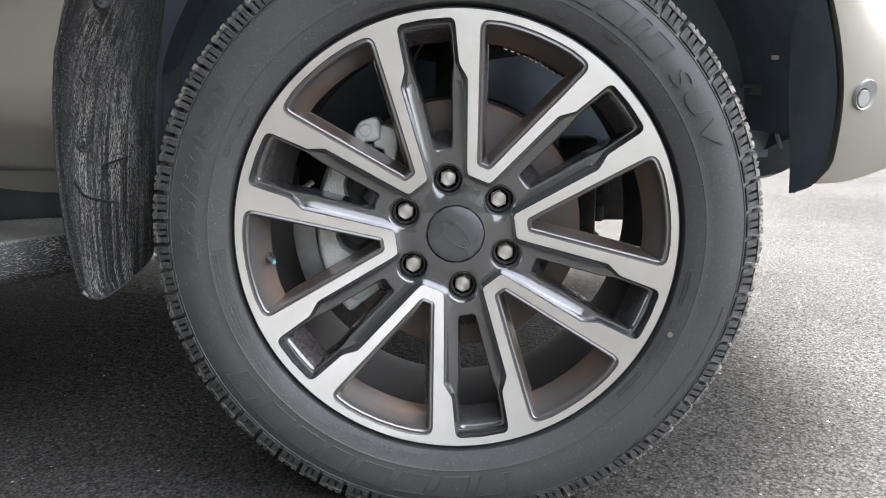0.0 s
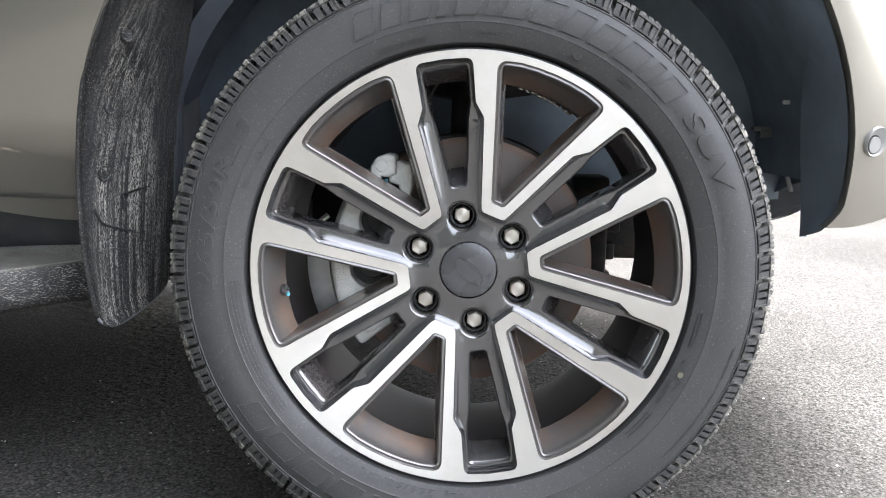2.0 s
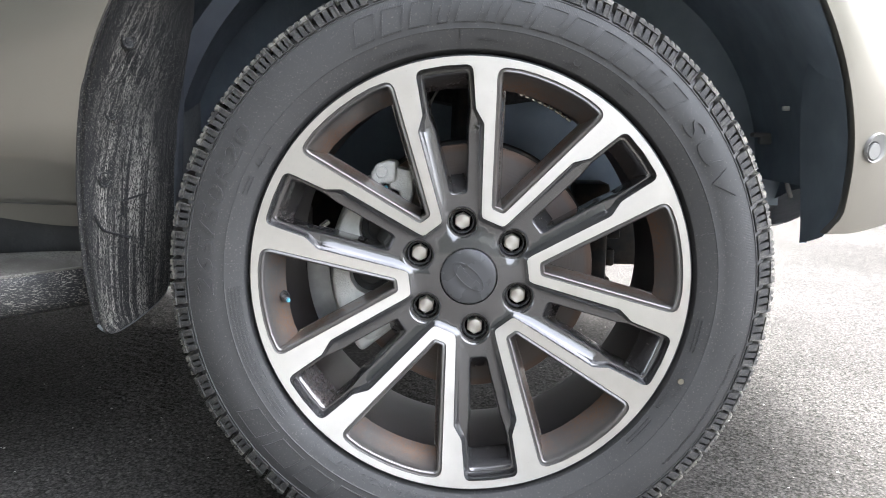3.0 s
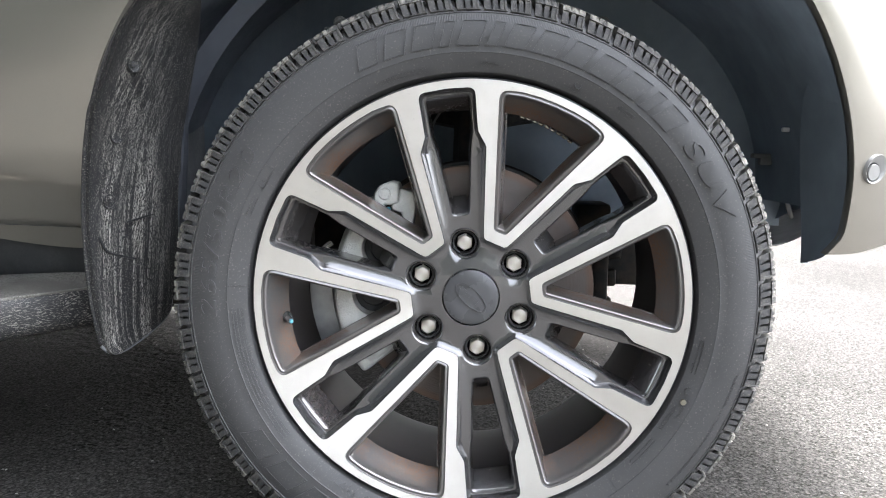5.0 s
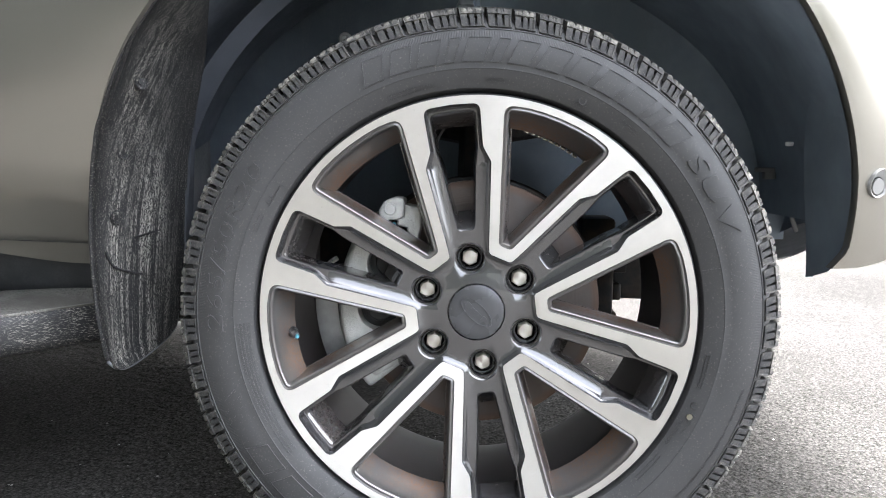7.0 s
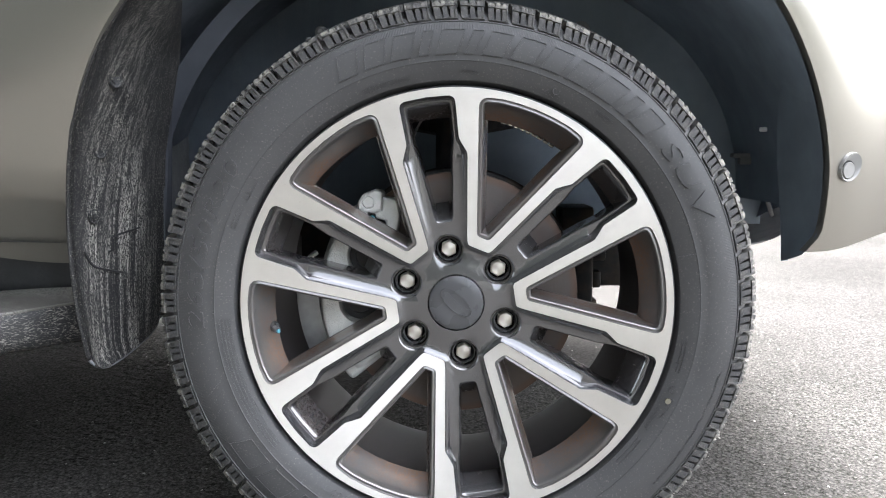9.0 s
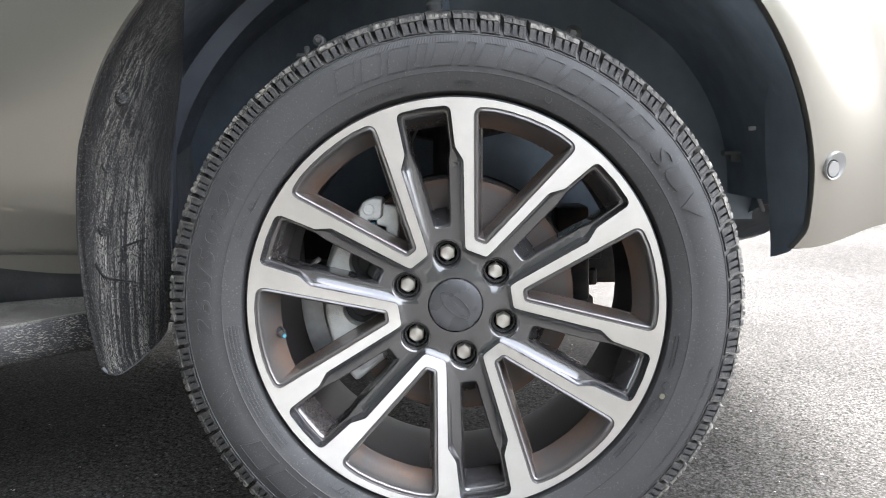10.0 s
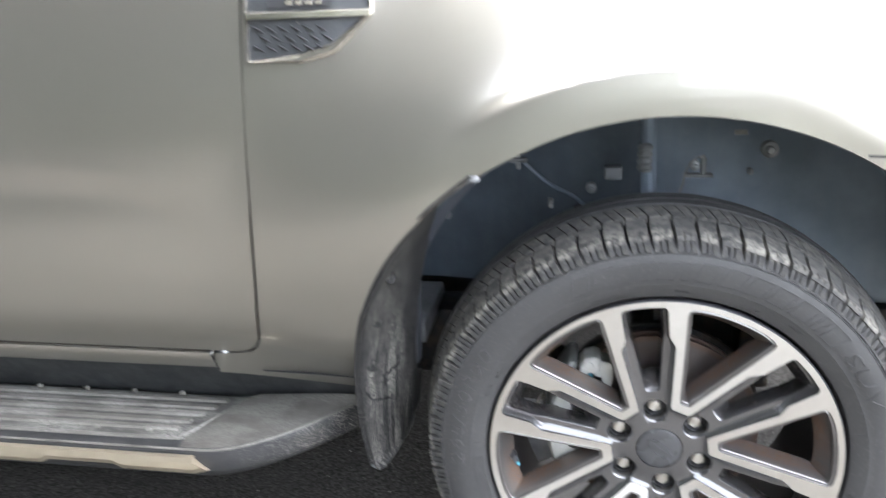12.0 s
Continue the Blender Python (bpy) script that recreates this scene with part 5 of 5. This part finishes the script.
# the holes' shade is drawn as thin black discs on top
for x, y in ((-0.47, 0.30), (-0.50, 0.32), (-0.53, 0.30)):
    part("bracket_hole", *moved(lathe([(0.008, 0.0), (0.008, 0.0012)], 14), Matrix.Translation((x, y, 0.4465)) @ pose(0, 0, 0, 90)), SOCKET, rail)
for m in (pose(REAR_X, 0, HUB_Z, 0, 37, 0), pose(0, 2 * 0.865, HUB_Z, 0, 11, 180), pose(REAR_X, 2 * 0.865, HUB_Z, 0, 53, 180)):
    copy_thing(wheel, m)

# parking sensor in the bumper
sx, sz = 0.511, 0.543
sy = side_surface(sx, sz)
tilt = math.degrees(math.atan2(side_surface(sx + 0.01, sz) - side_surface(sx - 0.01, sz), 0.02))
lean = math.degrees(math.atan2(side_surface(sx, sz + 0.01) - side_surface(sx, sz - 0.01), 0.02))
sm = Matrix.Translation((sx, sy, sz)) @ pose(0, 0, 0, 0, 0, tilt) @ pose(0, 0, 0, -lean, 0, 0)
bowl = [turned((0.0196 * math.cos(2 * math.pi * k / 36), 0.0172 * math.sin(2 * math.pi * k / 36)), radians(45)) for k in range(36)]


def bowl_ring(f, g, y):
    """A ring between the bowl's rim (f = 0) and the sensor's edge (f = 1)."""
    return [(p.x + (q.x - p.x) * f + (p.x) * g, y, p.y + (q.y - p.y) * f + p.y * g) for p, q in zip(bowl, circle(0.0128, 36, (-0.0030, -0.0042)))]


ps = part("parking_sensor", *loft([bowl_ring(0.0, 0.05, 0.002), bowl_ring(0.0, 0.03, -0.0030), bowl_ring(0.0, 0.0, -0.0040), bowl_ring(0.0, -0.03, -0.0038), bowl_ring(0.5, -0.02, -0.0022), bowl_ring(1.0, 0.0, -0.0008)]), SENSOR, car, "round parking sensor in an oval bowl in the bumper")
ps.matrix_basis = sm
part("sensor_disc", *moved(lathe([(0.0106, 0.002), (0.0106, -0.0028), (0.0101, -0.0034), (0.001, -0.0036)], 32), Matrix.Translation((-0.0030, 0, -0.0042))), SENSOR, ps)
part("sensor_gap", *moved(lathe([(0.0130, -0.0006), (0.001, -0.0006)], 32), Matrix.Translation((-0.0030, 0, -0.0042))), SOCKET, ps)

# mud flap and its moulding, up the rear edge of the arch
def flap():
    rows = []
    zt, zb = 0.845, 0.272
    for k in range(49):
        t = k / 48
        z = zb + (zt - zb) * (1 - t) ** 1.35
        ex = soft_steps(z, [0.272, 0.275, 0.284, 0.302, 0.37, 0.45, 0.50, 0.56, 0.61, 0.71, 0.78, 0.845], [-0.483, -0.488, -0.4935, -0.497, -0.504, -0.505, -0.501, -0.490, -0.474, -0.423, -0.364, -0.286])
        ey = soft_steps(z, [0.281, 0.37, 0.45, 0.50, 0.56, 0.65, 0.75, 0.845], [0.012, 0.004, -0.002, -0.008, -0.020, -0.042, -0.066, -0.082])
        iy = soft_steps(z, [0.272, 0.280, 0.290, 0.300, 0.312, 0.33, 0.42, 0.56, 0.70, 0.78, 0.845], [0.030, 0.060, 0.088, 0.108, 0.118, 0.120, 0.120, 0.120, 0.105, 0.02, -0.050])
        ix = soft_steps(z, [0.272, 0.280, 0.290, 0.300, 0.312, 0.33, 0.425, 0.56, 0.70, 0.78, 0.845], [-0.475, -0.464, -0.455, -0.447, -0.441, -0.438, -0.428, -0.420, -0.388, -0.352, -0.284])
        row = []
        for j in range(13):
            u = j / 12
            x = ex + (ix - ex) * u + 0.004 * math.sin(math.pi * u) + 0.004 * smooth(0.10, 0.0, u) - 0.0
            row.append((x, ey + (iy - ey) * u, z))
        rows.append(row)
    back = [[(x - 0.006, y + 0.001, z) for x, y, z in r] for r in rows]
    loops = [r + b[::-1] for r, b in zip(rows, back)]
    return loft(loops, ends=True)


mud = part("mud_flap", *flap(), FLAP, car, "black plastic mud flap streaked with pale dried mud", sharp=50)
part("flap_edge", *tube([(-0.4955, 0.009, 0.288), (-0.498, 0.006, 0.305), (-0.506, 0.002, 0.37), (-0.507, -0.004, 0.45), (-0.503, -0.010, 0.50), (-0.492, -0.022, 0.56), (-0.476, -0.035, 0.61), (-0.425, -0.058, 0.71), (-0.366, -0.074, 0.78), (-0.288, -0.086, 0.845)], 0.003, 8), FLAP, mud, "raised black edge")
rim_pts = [(-0.4935, 0.010, 0.2835), (-0.486, 0.018, 0.2735), (-0.476, 0.031, 0.2712), (-0.464, 0.060, 0.2792), (-0.455, 0.088, 0.2892), (-0.447, 0.108, 0.2992), (-0.441, 0.119, 0.3115), (-0.438, 0.121, 0.33)]
part("flap_lower_edge", *tube([(x - 0.002, y, z) for x, y, z in rim_pts], 0.0022, 6), GREYPLASTIC, mud, "smooth worn lower edge")
part("flap_lower_wing", *join(loft([[(-0.430, 0.118, 0.418), (-0.424, 0.142, 0.412), (-0.430, 0.140, 0.345), (-0.441, 0.118, 0.322)], [(-0.434, 0.119, 0.418), (-0.428, 0.143, 0.412), (-0.434, 0.141, 0.345), (-0.445, 0.119, 0.322)]], ends=True)), FLAP, mud)
part("flap_upper_wing", *loft([[(-0.422, 0.116, 0.70), (-0.411, 0.136, 0.70), (-0.421, 0.136, 0.440), (-0.425, 0.118, 0.436)], [(-0.428, 0.118, 0.70), (-0.417, 0.138, 0.70), (-0.427, 0.138, 0.440), (-0.431, 0.120, 0.436)]], ends=True), DEEP_SHADE_LINER, mud)
screw = None
for x, y, z in ((-0.4670, 0.0135, 0.565), (-0.482, 0.020, 0.478), (-0.4325, -0.0085, 0.655)):
    m = Matrix.Translation((x - 0.0018, y + 0.0014, z)) @ pose(0, 0, 0, 0, 0, 58)
    if screw is None:
        screw = part("flap_screw", *lathe([(0.0105, 0.006), (0.0105, -0.0012), (0.0096, -0.0024), (0.0084, -0.0022), (0.0074, -0.0002), (0.0048, 0.0004), (0.0040, -0.0012), (0.001, -0.0014)], 22), FLAP, mud, "muddy screw boss")
        screw.matrix_basis = m
    else:
        again(screw, m)
part("flap_crack", *join(tube([(-0.470, 0.042, 0.449), (-0.462, 0.054, 0.452), (-0.440, 0.100, 0.461), (-0.434, 0.116, 0.462)], 0.0016, 5), tube([(-0.470, 0.042, 0.449), (-0.470, 0.043, 0.432), (-0.474, 0.036, 0.428)], 0.0014, 5),
     tube([(-0.494, 0.010, 0.432), (-0.488, 0.020, 0.412), (-0.474, 0.042, 0.402), (-0.464, 0.054, 0.398)], 0.0016, 5)), SOCKET, mud, "dark moulded slits")
part("arch_clip", *block(-0.292, -0.276, -0.086, -0.076, 0.835, 0.844, 0.003), GREYPLASTIC, car, "pale clip at the top of the arch moulding")

# running board
def outer_y(x):
    """The board's outer edge, curving in at its front end."""
    t = (x + 0.79) / 0.265
    return -0.054 if t <= 0 else -0.054 + 0.200 * t ** 1.9


board = []
for x in list(np.linspace(-2.05, -0.82, 12)) + list(np.linspace(-0.79, -0.527, 16)):
    o = outer_y(x)
    i = 0.155
    up = 0.012 * smooth(-0.80, -0.55, x)
    board.append([(x, i, 0.322 + up), (x, min(o + 0.03, i), 0.3335 + up), (x, min(o + 0.006, i), 0.3330 + up), (x, min(o + 0.001, i), 0.3295 + up), (x, min(o - 0.001, i), 0.320 + up), (x, min(o - 0.003, i), 0.295 + up), (x, min(o + 0.004, i), 0.281 + up), (x, min(o + 0.02, i), 0.274 + up), (x, i, 0.268 + up)])
rb = part("running_board", *loft(board, ends=True), BOARD, car, "dusty black running board under the doors", sharp=40)
pad_v = []
for x in np.linspace(-2.03, -0.89, 14):
    pad_v.append([(x, 0.135, 0.331), (x, 0.130, 0.3365), (x, -0.010, 0.3375), (x, -0.020, 0.3325)])
pad_v.append([(-0.745, 0.135, 0.334), (-0.752, 0.130, 0.3375), (-0.83, -0.010, 0.3375), (-0.84, -0.020, 0.3325)])
pad_v.append([(-0.735, 0.135, 0.325), (-0.735, 0.130, 0.325), (-0.82, -0.010, 0.325), (-0.84, -0.020, 0.325)])
part("step_pad", *loft(pad_v, closed=False), PADBASE, rb, "grey ribbed step pad, thick with dust")
for k in range(5):
    y = 0.006 + 0.026 * k
    xe = -0.865 + 0.5 * y
    rib = [[(x, y - 0.0075, 0.3372), (x, y - 0.0055, 0.3412), (x, y + 0.0055, 0.3412), (x, y + 0.0075, 0.3372)] for x in (-2.02, -1.6, -1.2, xe)]
    rib.append([(xe + 0.006, y - 0.0075, 0.336), (xe + 0.006, y - 0.0055, 0.336), (xe + 0.006, y + 0.0055, 0.336), (xe + 0.006, y + 0.0075, 0.336)])
    part("step_rib", *loft(rib, closed=False, ends=True), PAD, rb)
cap_rows = []
for x in np.linspace(-0.835, -0.545, 16):
    up = 0.012 * smooth(-0.80, -0.55, x)
    y0 = min(0.112, -0.012 + (x + 0.84) / 0.095 * 0.124)
    rise = 0.020 * smooth(-0.84, -0.75, x)
    y1 = min(outer_y(x) + 0.010, y0)
    cap_rows.append([(x, y0 + 0.004, 0.325)] + [(x, y0 + (y1 - y0) * j / 4, 0.3352 + up + rise * (1 - j / 4) - 0.002 * (j == 4)) for j in range(5)])
part("board_end_top", *loft(cap_rows, closed=False), ENDTOP, rb, "dusty grey top of the board's end")
edge_x = list(np.linspace(-2.0, -0.82, 6)) + list(np.linspace(-0.79, -0.545, 14))
part("board_edge", *tube([(x, outer_y(x) + 0.004, 0.3328 + 0.012 * smooth(-0.80, -0.55, x)) for x in edge_x], 0.0022, 6), PAD, rb, "worn pale edge of the board")
part("pad_border", *join(tube([(-1.9, -0.022, 0.334), (-1.2, -0.022, 0.334), (-0.875, -0.020, 0.334), (-0.84, -0.010, 0.336), (-0.80, 0.055, 0.338), (-0.775, 0.105, 0.338), (-0.758, 0.130, 0.338)], 0.0045, 8)), PAD, rb)
for k in range(7):
    for y in (-0.004, 0.062, 0.128):
        part("pad_stud", *block(-0.905 - 0.105 * k - 0.4 * abs(y - 0.06) * 0.5, -0.893 - 0.105 * k - 0.4 * abs(y - 0.06) * 0.5, y - 0.004, y + 0.004, 0.336, 0.3435, 0.002), PAD, rb)
plate = [(x, 0.322, lo + 0.003) for x, lo in ((-2.03, 0.300), (-1.262, 0.300), (-1.25, 0.292), (-1.10, 0.292), (-1.085, 0.300), (-0.955, 0.300), (-0.940, 0.2915), (-0.80, 0.2905), (-0.775, 0.297))]
loops = []
for i, (x, hi, lo) in enumerate(plate):
    e = i == len(plate) - 1
    yo = outer_y(x) - 0.006
    back = 0.032 if e else 0.0
    loops.append([(x - back, yo + 0.010, hi + 0.003), (x - back, yo - 0.003, hi + 0.001), (x - 0.8 * back, yo - 0.008, hi - 0.006), (x - 0.3 * back, yo - 0.010, lo + 0.011), (x, yo - 0.006, lo + 0.001), (x, yo + 0.006, lo - 0.003)])
part("trim_plate", *loft(loops, closed=False, ends=True), CHROME, rb, "satin champagne metal trim along the edge", sharp=25)
SILLBLACK = m_plastic("black_sill_plastic", (0.026, 0.028, 0.030), 0.5, mud=0.03)
part("sill_cover", *loft([[(x, 0.062, 0.446), (x, 0.085, 0.425), (x, 0.130, 0.345), (x, 0.160, 0.320)] for x in np.linspace(-2.05, -0.50, 12)], closed=False), SILLBLACK, car, "black plastic under the sill")
for x in (-0.95, -1.75):
    part("board_bracket", *block(x, x + 0.06, 0.05, 0.40, 0.27, 0.30, 0.004), STEEL, car)
    part("board_bracket", *block(x, x + 0.06, 1.33, 1.68, 0.27, 0.30, 0.004), STEEL, car)
# far-side board, out of view, added to block light under the car
part("running_board", *mirrored(loft(board, ends=True)), BOARD, car, sharp=40)
part("fender_heel", *loft([[(-0.52, 0.045, 0.44), (-0.52, 0.16, 0.44), (-0.52, 0.16, 0.36)], [(-0.70, 0.05, 0.442), (-0.70, 0.16, 0.44), (-0.70, 0.16, 0.36)]], closed=False), SILLBLACK, car)

# vent on the wing, behind the wheel
def on_flank(x, z, out):
    return (x, side_surface(x, z) - out, z)


vent_shape = rounded([Vector(p) for p in ((-0.628, 1.001), (-0.545, 0.998), (-0.492, 1.012), (-0.437, 1.066), (-0.444, 1.104), (-0.628, 1.104))], [0.004, 0.03, 0.03, 0.008, 0.006, 0.004])
heavy = [0.3 if p.x < -0.618 else 2.0 if p.y < 1.06 else 1.0 for p in vent_shape]


def frame_ring(d):
    """The vent's outline moved in, thin along the door and broad below."""
    return [p + (q - p) * w for p, q, w in zip(vent_shape, inset(vent_shape, d), heavy)]


trim = [[on_flank(p.x, p.y, o) for p in frame_ring(d)] for d, o in ((0, -0.003), (0.0, 0.004), (0.002, 0.007), (0.0055, 0.005), (0.0072, 0.001))]
vent = part("wing_vent", *loft(trim), BRIGHT, car, "chrome-framed dark vent on the front wing")
inner = frame_ring(0.0071)
heart = Vector((-0.55, 1.055))
part("vent_backing", *loft([[on_flank(p.x, p.y, 0.0015) for p in (heart + (q - heart) * f for q in inner)] for f in (1.0, 0.75, 0.5, 0.25, 0.02)]), SILLBLACK, vent)
slats = []
for r in range(3):
    for c in range(6):
        x, z = -0.610 + 0.019 * c + 0.0095 * (r % 2), 1.020 + 0.0135 * r
        slats.append(moved(block(-0.0075, 0.0075, -0.002, 0.002, -0.0012, 0.0012, 0.0006), Matrix.Translation(on_flank(x, z, 0.003)) @ pose(0, 0, 0, 0, 28, 0)))
part("vent_grille", *join(*slats), SOCKET, vent)
bar = [[on_flank(x, z, o) for x, z, o in ((xx, 1.062, 0.004), (xx, 1.063, 0.011), (xx, 1.071, 0.012), (xx, 1.073, 0.004))] for xx in (-0.626, -0.58, -0.53, -0.47, -0.442)]
part("vent_bar", *loft(bar, ends=True), BRIGHT, vent)
badge = [on_flank(x, z, 0.006) for x, z in ((-0.595, 1.078), (-0.500, 1.078), (-0.492, 1.100), (-0.595, 1.100))]
part("badge_plate", badge, [(0, 1, 2, 3)], SOCKET, vent)
marks = [moved(block(-0.0055, 0.0055, -0.001, 0.001, -0.005, 0.005, 0.0005), Matrix.Translation(on_flank(-0.562 + 0.0145 * k, 1.086, 0.0075))) for k in range(4)]
part("badge_mark", *join(*marks), NUT, vent)

# stabiliser link with its clips, seen through the spokes
link = part("stabiliser_link", *join(block(0.178, 0.236, 0.34, 0.42, 0.30, 0.47, 0.008), block(0.236, 0.256, 0.38, 0.41, 0.322, 0.352, 0.004), block(0.234, 0.262, 0.37, 0.40, 0.372, 0.396, 0.004), block(0.20, 0.246, 0.36, 0.39, 0.285, 0.305, 0.004)), STEEL, car, "black stabiliser link and cable clips")
part("link_clip", *block(0.232, 0.258, 0.358, 0.368, 0.402, 0.407, 0.0015), NUT, link)

# loose stone chips on the asphalt
random.seed(11)
chips = []
for k in range(700):
    x, y = random.uniform(-0.9, 1.8), random.uniform(-0.7, 2.0)
    r = random.choice((0.0012, 0.0016, 0.0022, 0.0030))
    a, flat = random.uniform(0, 6.3), random.uniform(0.4, 0.8)
    ring = [(x + r * random.uniform(0.7, 1.2) * math.cos(a + i * 1.257), y + r * random.uniform(0.7, 1.2) * math.sin(a + i * 1.257), 0.0006) for i in range(5)]
    chips.append((ring + [(x + 0.2 * r, y, 0.0006 + r * flat)], [(0, 1, 5), (1, 2, 5), (2, 3, 5), (3, 4, 5), (4, 0, 5)]))
tagged(part("gravel", *join(*chips), STONE, None, fix=False), "loose pale stone chips on the asphalt", "gravel", kind="stuff")
